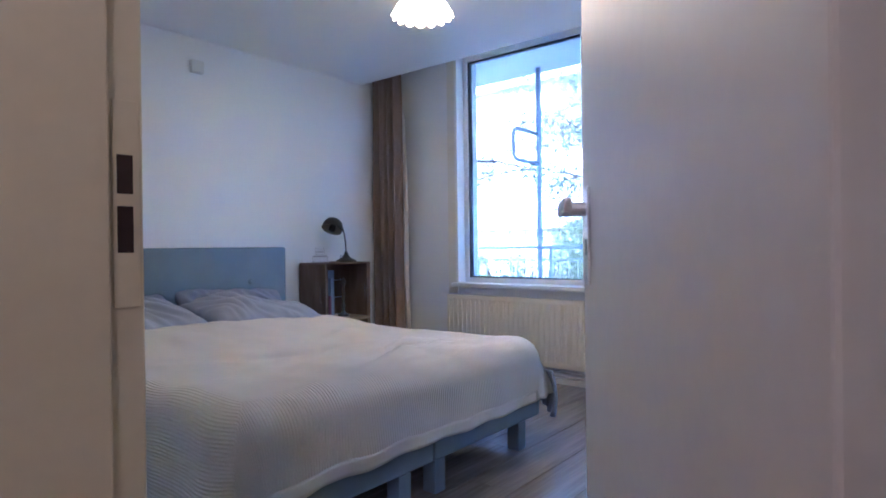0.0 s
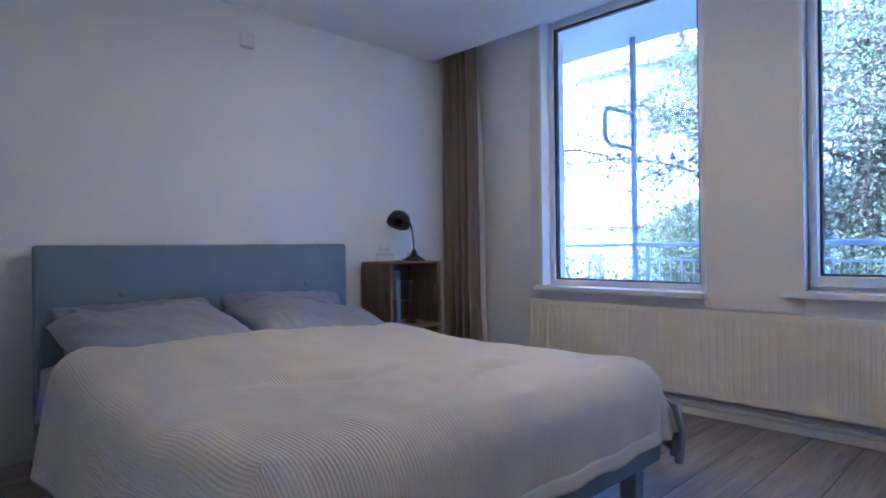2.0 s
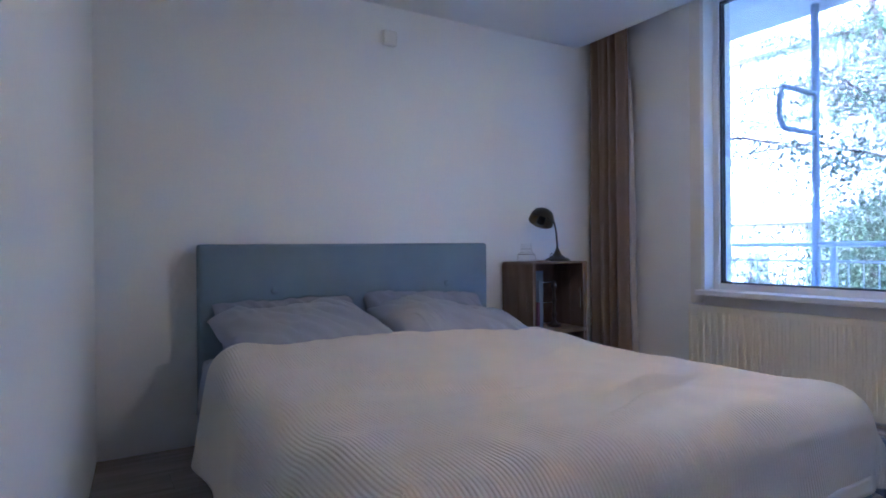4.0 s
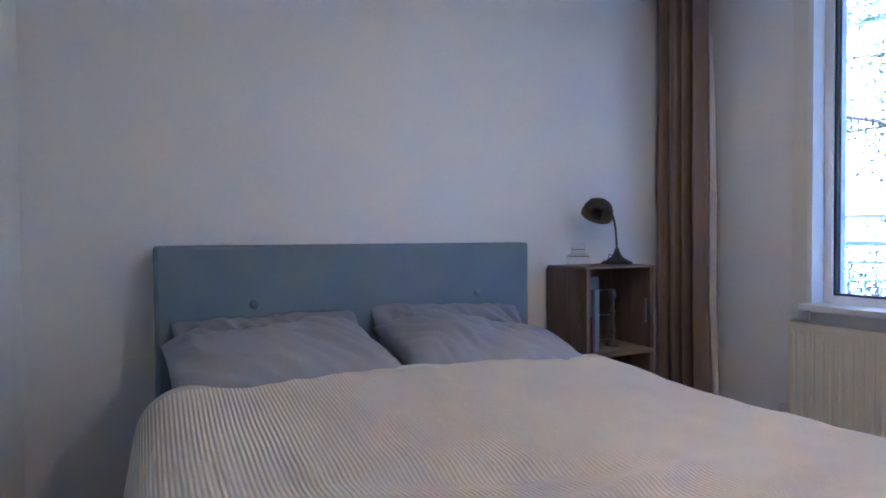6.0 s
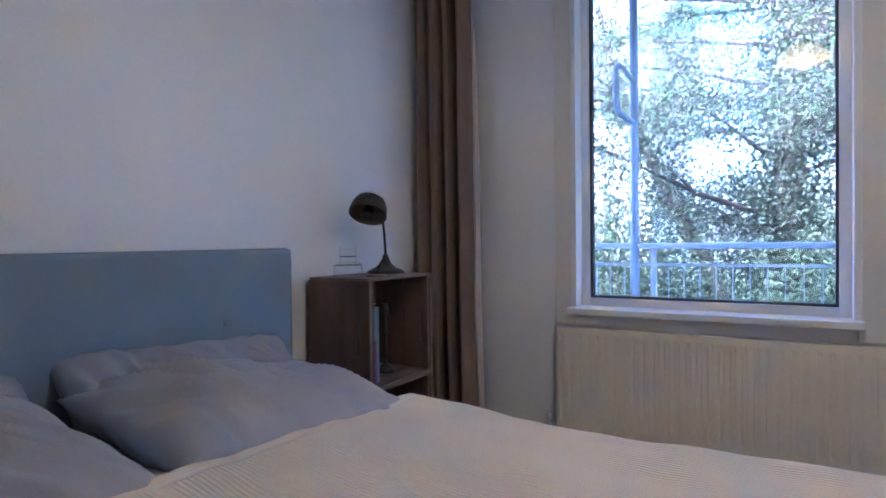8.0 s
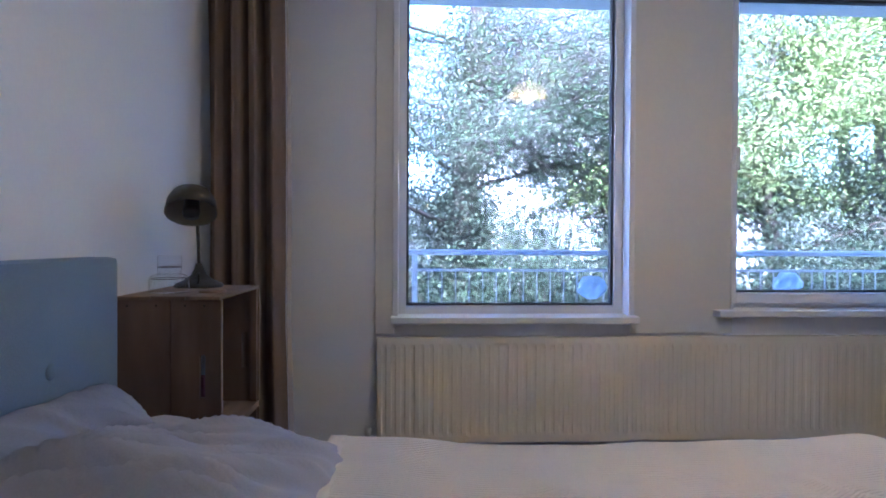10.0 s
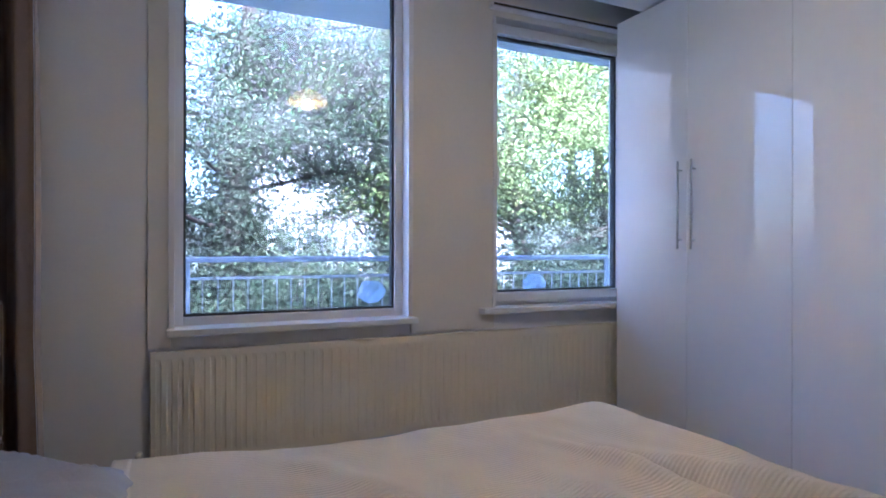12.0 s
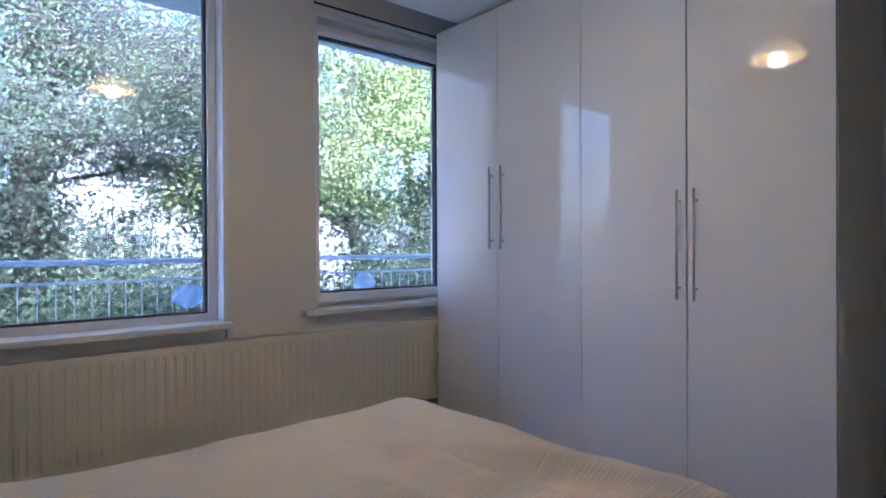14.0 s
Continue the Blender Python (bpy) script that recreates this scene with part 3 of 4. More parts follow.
# ---- crates as a bedside stand ----
def crate(at, label, h):
    """Fruit crate on its side: two end boards with hand slots, slatted top, bottom and back."""
    w, d = 0.488, 0.325
    c = thing("wooden_crate", label, "crate", "stacked crates", at=at)
    for side, x0 in ((0, 0.0), (1, w - 0.016)):
        x1 = x0 + 0.016
        ys = (0.0, 0.155, d)
        slot = (0.048, 0.066, h * 0.31, h * 0.60)
        e = part("end_board", boxes((x0, x1, ys[0], slot[0], 0.012, h - 0.012), (x0, x1, slot[1], ys[1] - 0.0015, 0.012, h - 0.012),
                 (x0, x1, slot[0], slot[1], 0.012, slot[2]), (x0, x1, slot[0], slot[1], slot[3], h - 0.012)), M_CRATE, c)
        part("end_board", boxes((x0, x1, ys[1] + 0.0015, ys[2], 0.012, h - 0.012), bevel=0.0015), M_CRATE, c)
        xi = x1 if side == 0 else x0 - 0.016
        part("corner_batten", boxes((xi, xi + 0.016, 0.004, 0.03, 0.013, h - 0.013), bevel=0.0015), M_CRATE, c)
        part("worn_edge", boxes((x0 + 0.001, x1 - 0.001, -0.003, 0.0, 0.014, h - 0.014)), M_CRATETOP, c, "pale worn front edge")
        for nz_ in (0.03, h - 0.03):
            for ny in (0.05, 0.11, 0.2, 0.29):
                xo = x0 - 0.001 if side == 0 else x1 - 0.0005
                part("nail", boxes((xo, xo + 0.0015, ny - 0.003, ny + 0.003, nz_ - 0.003, nz_ + 0.003)), M_BLACK, c)
    for k in range(3):
        y0 = 0.0 + k * d / 3
        part("slat", boxes((-0.003, w + 0.003, y0 + 0.0015, y0 + d / 3 - 0.0015, h - 0.012, h), bevel=0.0015), M_CRATETOP, c)
        part("slat", boxes((-0.003, w + 0.003, y0 + 0.0015, y0 + d / 3 - 0.0015, 0.0, 0.012), bevel=0.0015), M_CRATETOP, c)
    for k in range(3):
        z0 = 0.012 + k * (h - 0.024) / 3
        part("back_slat", boxes((0.0, w, d - 0.01 + 0.011, d + 0.011, z0 + 0.002, z0 + (h - 0.024) / 3 - 0.002), bevel=0.0015), M_CRATE, c)
    return c


crate((2.494, -0.335, 0.0), "dark weathered wooden fruit crate standing on the floor", 0.469)
crate((2.494, -0.335, 0.471), "weathered wooden fruit crate stacked as a bedside table", 0.472)

# inside the upper crate
bk = thing("book", "tall slate-blue book leaning inside the crate", "book", "books in the crate", at=(2.585, -0.290, 0.484), rz=0)
part("cover", boxes((0.0, 0.004, 0, 0.24, 0, 0.33), (0.032, 0.036, 0, 0.24, 0, 0.33), (0.004, 0.032, 0, 0.004, 0, 0.33), bevel=0.001), M_BOOKA, bk)
part("pages", boxes((0.005, 0.031, 0.006, 0.236, 0.004, 0.326)), M_PAPER, bk)
bk = thing("book", "broad grey-blue picture book standing in the crate", "book", "books in the crate", at=(2.650, -0.140, 0.484), rz=0)
part("cover", boxes((0.0, 0.10, 0, 0.004, 0, 0.39), (0.0, 0.10, 0.026, 0.03, 0, 0.39), (0.0, 0.004, 0.004, 0.026, 0, 0.39), bevel=0.001), M_BOOKA, bk)
part("pages", boxes((0.006, 0.097, 0.005, 0.025, 0.004, 0.386)), M_PAPER, bk)
bk = thing("book", "small plum-coloured book in the crate", "book", "books in the crate", at=(2.555, -0.310, 0.484), rz=0)
part("cover", boxes((0.0, 0.003, 0, 0.15, 0, 0.19), (0.017, 0.02, 0, 0.15, 0, 0.19), (0.003, 0.017, 0, 0.003, 0, 0.19), bevel=0.001), M_BOOKB, bk)
part("pages", boxes((0.004, 0.016, 0.005, 0.147, 0.003, 0.187)), M_PAPER, bk)
bm = lathe(bmesh.new(), [(0.0001, 0), (0.045, 0), (0.047, 0.012), (0.03, 0.022), (0.012, 0.04), (0.012, 0.07), (0.022, 0.085), (0.012, 0.10), (0.011, 0.17), (0.02, 0.185), (0.011, 0.2), (0.011, 0.26), (0.024, 0.28), (0.016, 0.30), (0.015, 0.32), (0.0001, 0.32)], 18)
cs = part("candlestick", bm, M_BRASS, smooth=True)
cs.matrix_basis = pose(2.815, -0.180, 0.484)
tagged(cs, "dark turned candlestick standing in the crate", "candlestick")

# ---- desk lamp ----
lamp = thing("desk_lamp", "old dark enamel desk lamp with bowl shade and bent arm", "desk lamp", at=(2.900, -0.125, 0.943))
bm = bmesh.new()
lathe(bm, [(0.0001, 0.0), (0.088, 0.0), (0.09, 0.006), (0.083, 0.014), (0.055, 0.026), (0.03, 0.045), (0.017, 0.07), (0.012, 0.09), (0.0001, 0.09)], 28)
part("lamp_base", bm, M_LAMP, lamp, smooth=True)
bm = bmesh.new()
tube(bm, [(0.0, 0.0, 0.085), (-0.004, 0, 0.14), (-0.01, 0, 0.20), (-0.022, 0, 0.255), (-0.042, -0.002, 0.298), (-0.062, -0.004, 0.312), (-0.085, -0.01, 0.316)], [0.0065] * 7, 10)
part("arm", bm, M_LAMP, lamp, smooth=True)
tilt = Matrix.Translation((-0.172, -0.035, 0.305)) @ Vector((-0.50, -0.14, -0.85)).to_track_quat("-Z", "Y").to_matrix().to_4x4()
prof = [(0.022, 0.062), (0.046, 0.058), (0.068, 0.042), (0.082, 0.012), (0.088, -0.035), (0.0855, -0.035), (0.079, 0.010), (0.065, 0.038), (0.044, 0.053), (0.0001, 0.056)]
part("shade", lathe(bmesh.new(), prof[:6], 32, tilt), M_LAMP, lamp, smooth=True)
part("shade_lining", lathe(bmesh.new(), prof[5:], 32, tilt), M_LAMPIN, lamp, "pale aged enamel inside", smooth=True)
bm = lathe(bmesh.new(), [(0.0001, 0.075), (0.02, 0.072), (0.026, 0.06), (0.026, 0.0), (0.03, -0.03), (0.026, -0.05), (0.0001, -0.055)], 18, tilt)
part("socket", bm, M_BLACK, lamp, smooth=True)
bm = bmesh.new()
tube(bm, [(-0.07, -0.02, 0.008), (-0.10, -0.035, 0.03), (-0.085, -0.03, 0.058), (-0.05, -0.01, 0.05), (-0.03, 0, 0.04)], 0.0028, 8)
part("cord", bm, M_BLACK, lamp, smooth=True)

# ---- glass carafe with tumbler ----
car = thing("glass_carafe", "clear glass water carafe on the crate", "carafe", at=(2.610, -0.130, 0.943))
bm = lathe(bmesh.new(), [(0.0001, 0.002), (0.060, 0.002), (0.064, 0.012), (0.064, 0.05), (0.050, 0.062), (0.038, 0.066)], 28)
part("bottle", bm, M_CLEAR, car, smooth=True)
bm = lathe(bmesh.new(), [(0.036, 0.060), (0.038, 0.088), (0.038, 0.125), (0.036, 0.127)], 28)
part("tumbler", bm, M_CLEAR, car, smooth=True)
for r, z in ((0.056, 0.05), (0.0365, 0.088)):
    bm = bmesh.new()
    tube(bm, [(r * math.cos(a), r * math.sin(a), z) for a in (2 * math.pi * k / 24 for k in range(25))], 0.0012, 6)
    part("rim", bm, M_DARKMETAL, car, "thin dark rim line", smooth=True)
co = part("coaster", lathe(bmesh.new(), [(0.0001, 0), (0.045, 0), (0.046, 0.004), (0.043, 0.009), (0.0001, 0.009)], 24), M_CRATETOP, smooth=True)
co.matrix_basis = pose(2.650, -0.260, 0.943)
tagged(co, "small pale wooden coaster on the crate", "coaster")


# ---- curtain ----
def curtain_fn(u, v):
    y = 0.012 - 0.35 * u - 0.012 * math.sin(3 * v)
    z = 2.70 - 2.66 * v
    amp = 0.036 + 0.014 * v
    ph = 2 * math.pi * 4.3 * u + 0.8 * math.sin(2.2 * v + 3 * u)
    x = 3.37 + amp * math.sin(ph) + 0.012 * math.sin(2.3 * ph + 2 * v) + 0.01 * nz(u * 6, v * 3, 2)
    if v > 0.74:
        y -= 0.10 * (v - 0.74) * u
    return (x, y, z)


cur = tagged(grid_mesh("curtain", curtain_fn, 120, 50, M_CURTAIN, None, "", 0.003), "taupe linen curtain gathered in the corner", "curtain")


def lining_fn(u, v):
    w = 0.15 + 0.85 * v
    x, y, z = curtain_fn(1.0, 0.16 + 0.84 * v)
    return (x + 0.045 * u * min(w * 2, 1), y - 0.006 - 0.012 * u * min(6 * v, 1), z)


grid_mesh("lining", lining_fn, 6, 40, M_LINING, cur, "pale turned-back curtain lining", 0.002)

# ---- radiator ----
rad = thing("panel_radiator", "long cream ribbed panel radiator under the windows", "radiator")
RY0, RY1, RZ0, RZ1 = -3.52, -0.777, 0.125, 0.648
n_rib = 58
pitch = (RY1 - RY0 - 0.04) / n_rib
prof = [(RY0, 3.490), (RY0 + 0.004, 3.485)]
for k in range(n_rib):
    y = RY0 + 0.02 + k * pitch
    prof += [(y, 3.484), (y + pitch * 0.42, 3.484), (y + pitch * 0.55, 3.4885), (y + pitch * 0.87, 3.4885)]
prof += [(RY1 - 0.02, 3.484), (RY1 - 0.004, 3.485), (RY1, 3.490)]
zs = [(RZ0, 0.0), (RZ0 + 0.03, 0.0), (RZ0 + 0.055, 1.0), (RZ1 - 0.055, 1.0), (RZ1 - 0.03, 0.0), (RZ1, 0.0)]
vs = [((3.484 + (x - 3.484) * w) if 1 < i < len(prof) - 2 else x, y, z) for z, w in zs for i, (y, x) in enumerate(prof)]
n = len(prof)
me = bpy.data.meshes.new("front_panel")
me.from_pydata(vs, [], [(r * n + k, r * n + k + 1, (r + 1) * n + k + 1, (r + 1) * n + k) for r in range(len(zs) - 1) for k in range(n - 1)])
me.materials.append(M_RAD)
fp = new("front_panel", me)
fp.parent = rad
fp.modifiers.new("thickness", "SOLIDIFY").thickness = 0.002
part("side_cover", boxes((3.488, 3.534, RY1 - 0.001, RY1 + 0.002, RZ0, RZ1)), M_RAD, rad)
part("top_grille", boxes((3.486, 3.534, RY0, RY1, RZ1 - 0.012, RZ1 - 0.002), bevel=0.002), M_RAD, rad)
part("rear_panel", boxes((3.524, 3.534, RY0, RY1 - 0.002, RZ0, RZ1 - 0.013)), M_RAD, rad)
bm = bmesh.new()
tube(bm, [(3.51, RY1 + 0.0, 0.15), (3.51, RY1 + 0.045, 0.15)], 0.009)
tube(bm, [(3.51, RY1 + 0.045, 0.17), (3.51, RY1 + 0.045, 0.04)], 0.009)
part("valve", bm, M_PIPE, rad, smooth=True)
bm = lathe(bmesh.new(), [(0.0001, 0), (0.016, 0), (0.018, 0.03), (0.014, 0.04), (0.0001, 0.04)], 14, pose(3.51, RY1 + 0.045, 0.155))
part("valve_knob", bm, M_PLASTIC, rad, smooth=True)
for zz, xx in ((0.06, 3.517), (0.092, 3.521)):
    bm = bmesh.new()
    tube(bm, [(xx, -3.53, zz), (xx, -0.66, zz)], 0.0095)
    tagged(part("heating_pipe", bm, M_PIPE, smooth=True), "thin painted heating pipe along the skirting", "pipe", "heating pipes")

# ---- wardrobe ----
XL, XR, YF, WT = 3.443, 1.129, -3.445, 2.560
ward = thing("wardrobe", "tall white high-gloss wardrobe with four doors", "wardrobe")
for nm, bx in (("side_panel", (XR, XR + 0.018, YF - 0.60, YF - 0.021, 0, WT)), ("side_panel", (XL - 0.018, XL, YF - 0.60, YF - 0.021, 0, WT)),
               ("back_panel", (XR + 0.018, XL - 0.018, YF - 0.60, YF - 0.592, 0, WT)), ("top_panel", (XR + 0.018, XL - 0.018, YF - 0.592, YF - 0.021, WT - 0.018, WT)),
               ("bottom_panel", (XR + 0.018, XL - 0.018, YF - 0.592, YF - 0.021, 0.06, 0.078)), ("partition", (2.266, 2.284, YF - 0.592, YF - 0.021, 0.078, WT - 0.018))):
    part(nm, boxes(bx), M_CARC, ward)
part("plinth", boxes((XR + 0.018, XL - 0.018, YF - 0.06, YF - 0.045, 0, 0.06)), M_CARC, ward)
edges = (1.131, 1.705, 2.275, 2.880, 3.441)
for k in range(4):
    x0, x1 = edges[k] + 0.0015, edges[k + 1] - 0.0015
    gap = 0.0035 if k == 1 else 0.0
    d = part("wardrobe_door", boxes((x0 + gap, x1, YF - 0.019, YF, 0.035, WT - 0.003), bevel=0.0015), M_GLOSS, ward)
    hxx = (1.659, 1.737, 2.825, 2.918)[k]
    z0, z1 = (0.900, 1.388) if k < 2 else (1.125, 1.613)
    bm = bmesh.new()
    tube(bm, [(hxx, YF + 0.032, z0), (hxx, YF + 0.032, z1)], 0.006, 12)
    h = part("handle", bm, M_STEEL, d, "brushed steel bar handle", smooth=True)
    for zz in (z0 + 0.05, z1 - 0.05):
        bm = bmesh.new()
        tube(bm, [(hxx, YF, zz), (hxx, YF + 0.03, zz)], 0.0045, 10)
        part("handle_post", bm, M_STEEL, h, smooth=True)

# ---- small wall box and ceiling lamp ----
jb = tagged(part("junction_box", boxes((1.593, 1.683, -0.005, NY, 2.326, 2.416), bevel=0.006), M_PLASTIC), "small white plastic box high on the wall", "junction box")
part("lid_line", boxes((1.601, 1.675, -0.008, -0.005, 2.334, 2.408), bevel=0.003), M_PLASTIC, jb)

cl = thing("ceiling_lamp", "lit ceiling lamp with scalloped yellow glass shade", "ceiling lamp", at=(1.9, -1.90, CZ))
part("rose", lathe(bmesh.new(), [(0.0001, 0), (0.05, 0), (0.048, -0.02), (0.02, -0.03), (0.0001, -0.03)], 20), M_TRIM, cl, smooth=True)
bm = bmesh.new()
tube(bm, [(0, 0, -0.03), (0, 0, -0.15)], 0.012)
part("stem", bm, M_BRASS, cl)
bm = bmesh.new()
seg = 96
rings = []
for r, z, wv in ((0.03, -0.14, 0), (0.06, -0.145, 0.0), (0.10, -0.165, 0.02), (0.14, -0.20, 0.05), (0.165, -0.245, 0.09)):
    ring = []
    for k in range(seg):
        a = 2 * math.pi * k / seg
        f = abs(math.cos(8 * a))
        ring.append(bm.verts.new((r * (1 + wv * (f - 0.5)) * math.cos(a), r * (1 + wv * (f - 0.5)) * math.sin(a), z - 0.10 * wv * f * 1.6)))
    rings.append(ring)
for a, b in zip(rings, rings[1:]):
    for k in range(seg):
        bm.faces.new((a[k], a[(k + 1) % seg], b[(k + 1) % seg], b[k]))
part("shade", bm, M_SHADE, cl, "scalloped opal yellow glass", smooth=True)
bm = lathe(bmesh.new(), [(0.0001, -0.15), (0.013, -0.15), (0.016, -0.17), (0.028, -0.205), (0.024, -0.233), (0.0001, -0.243)], 18)
part("bulb", bm, M_BULB, cl, smooth=True)

# ---- balcony ----
structure("balcony_floor", boxes((WX + 0.3, 5.15, -9, 4, -0.18, -0.03)), M_CONC, "pale concrete balcony floor", "balcony")
structure("balcony_slab", boxes((WX + 0.3, 5.2, -9, 4, 2.965, 3.15), bevel=0.01), M_CONC, "pale painted balcony slab above the windows", "balcony")
structure("facade_above", boxes((WX, WX + 0.3, -9, 4, 2.9, 3.6), (WX, WX + 0.3, -9, SY - 0.2, -1, 2.9), (WX, WX + 0.3, NY + 0.2, 4, -1, 2.9)), M_CONC, "pale outer wall of the house", "facade")
rl = thing("balcony_railing", "pale painted metal balcony railing with upright bars", "railing")
bm = bmesh.new()
tube(bm, [(5.0, -8.5, 1.045), (5.0, 3.6, 1.045)], 0.021, 12)
part("top_rail", bm, M_RAIL, rl, smooth=True)
part("rail_flat", boxes((4.993, 5.007, -8.5, 3.6, 0.90, 0.92)), M_RAIL, rl)
part("rail_flat", boxes((4.993, 5.007, -8.5, 3.6, 0.10, 0.12)), M_RAIL, rl)
bar_mesh = boxes((-0.004, 0.004, -0.004, 0.004, 0.12, 0.90))
first = part("bar", bar_mesh, M_RAIL, rl)
first.location = (5.0, -0.969 + 0.103, 0)
y = -0.969
while y > -7.5:
    o = new("bar", first.data)
    o.parent = rl
    o.location = (5.0, y, 0)
    y -= 0.103
y = -0.969 + 0.206
while y < 3.0:
    o = new("bar", first.data)
    o.parent = rl
    o.location = (5.0, y, 0)
    y += 0.103
for y in (-4.7, -0.97, 2.6):
    part("rail_post", boxes((4.985, 5.015, y - 0.02, y + 0.02, -0.03, 1.03), bevel=0.003), M_RAIL, rl)

pole = thing("balcony_post", "grey-blue steel post with a bent tube bracket", "post")
bm = bmesh.new()
tube(bm, [(5.0, -0.838, -0.03), (5.0, -0.838, 2.966)], 0.03, 14)
part("shaft", bm, M_POST, pole, smooth=True)
bm = bmesh.new()
pts = [(5.0, 1.934), (4.58, 1.934)] + [(4.58 + 0.09 * math.cos(radians(a)), 2.024 + 0.09 * math.sin(radians(a))) for a in (-112, -135, -157, -180)] + [(4.49, 2.15)] + \
      [(4.58 + 0.09 * math.cos(radians(a)), 2.16 + 0.09 * math.sin(radians(a))) for a in (180, 157, 135, 112, 90)] + [(5.0, 2.25)]
tube(bm, [(x, -0.838, z) for x, z in pts], 0.021, 12)
part("bracket", bm, M_POST, pole, smooth=True)

for by, bz in ((-2.30, 0.78), (-3.82, 0.81)):
    def bag_fn(u, v):
        a = 2 * math.pi * u
        r = (0.02 + 0.075 * math.sin(math.pi * min(v * 0.9 + 0.08, 1.0)) ** 0.7) * (1 + 0.18 * math.sin(5 * a + 9 * v) + 0.12 * math.sin(9 * a))
        return (4.93 + 0.5 * r * math.cos(a), by + r * math.sin(a), bz + 0.09 - 0.17 * v)
    tagged(grid_mesh("plastic_bag", bag_fn, 28, 16, M_BAG, None, "", 0.001), "crumpled pale blue plastic bag tied to the railing", "plastic bag", "bags on the railing")

# ---- outdoors ----
GZ = -1.1
structure("ground", boxes((WX + 0.3, 400, -300, 300, GZ - 0.2, GZ)), M_GRASS, "grass and paving around the house", "ground")


def house(name, label, x, y0, y1, z1, roof, wins):
    h = thing(name, label, "house")
    part("wall", boxes((x, x + 7, y0, y1, GZ, z1)), M_BRICKW, h)
    bm = bmesh.new()
    ov = 0.35
    a = [bm.verts.new(p) for p in ((x - ov, y0 - ov, z1), (x - ov, y1 + ov, z1), (x + 3.5, y1 + ov, z1 + roof), (x + 3.5, y0 - ov, z1 + roof), (x + 7 + ov, y0 - ov, z1), (x + 7 + ov, y1 + ov, z1))]
    for f in ((0, 1, 2, 3), (3, 2, 5, 4), (0, 3, 4), (1, 5, 2), (0, 4, 5, 1)):
        bm.faces.new([a[i] for i in f])
    part("roof", bm, M_ROOF, h)
    for (wy, wz, ww, wh) in wins:
        wdw = part("house_window", boxes((x - 0.04, x + 0.02, wy - ww / 2 - 0.07, wy + ww / 2 + 0.07, wz - wh / 2 - 0.07, wz + wh / 2 + 0.07), bevel=0.01), M_TRIM, h)
        part("pane", boxes((x - 0.05, x - 0.035, wy - ww / 2, wy + ww / 2, wz - wh / 2, wz + wh / 2)), M_FARGLASS, wdw)
        part("window_ledge", boxes((x - 0.12, x - 0.045, wy - ww / 2 - 0.1, wy + ww / 2 + 0.1, wz - wh / 2 - 0.13, wz - wh / 2 - 0.08)), M_CONC, wdw)
    return h


house("white_house", "white rendered house with small dark windows", 16.0, 1.2, 14.0, 6.2, 3.0,
      [(3.65, 3.52, 0.42, 0.9), (3.1, 3.7, 0.5, 0.85), (7.5, 3.6, 0.7, 1.0), (9.5, 3.6, 0.7, 1.0), (5.5, 0.8, 0.8, 1.2), (8.5, 0.8, 0.8, 1.2)])
house("garden_house", "low white garden building with a tiled roof", 13.0, 3.4, 7.6, 1.5, 0.9, [(4.4, 0.4, 0.5, 0.9), (5.6, 0.4, 0.5, 0.9), (6.6, 0.4, 0.5, 0.9)])
house("white_house", "pale rendered house seen between the trees", 24.0, -16.0, -3.0, 6.0, 3.0,
      [(-5.0, 0.9, 0.8, 1.5), (-6.2, 0.9, 0.8, 1.5), (-9.0, 0.9, 0.8, 1.5), (-6.0, 4.2, 0.8, 1.4), (-9.0, 4.2, 0.8, 1.4), (-12, 0.9, 0.8, 1.5)])

rs = np.random.RandomState(7)


def leaf_mesh(name, pts, size, mat, parent, aspect=0.6, label="", flat=0.0):
    """Many small folded leaves at the places given."""
    pts = np.asarray(pts, float)
    n = len(pts)
    a = rs.normal(size=(n, 3))
    a[:, 2] *= 1 - flat
    a /= np.linalg.norm(a, axis=1)[:, None]
    b = rs.normal(size=(n, 3))
    b = np.cross(a, b)
    b /= np.linalg.norm(b, axis=1)[:, None]
    nn = np.cross(a, b)
    s = (0.74 * size * (0.6 + 0.8 * rs.rand(n)))[:, None]
    v = np.stack([pts - a * s, pts + b * s * aspect + nn * s * 0.15, pts + a * s, pts - b * s * aspect + nn * s * 0.15], 1).reshape(-1, 3)
    f = np.arange(n * 4).reshape(n, 4)
    me = bpy.data.meshes.new(name)
    me.from_pydata(v.tolist(), [], f.tolist())
    me.materials.append(mat)
    ob = new(name, me)
    ob.parent = parent
    if label:
        tagged(ob, label)
    return ob


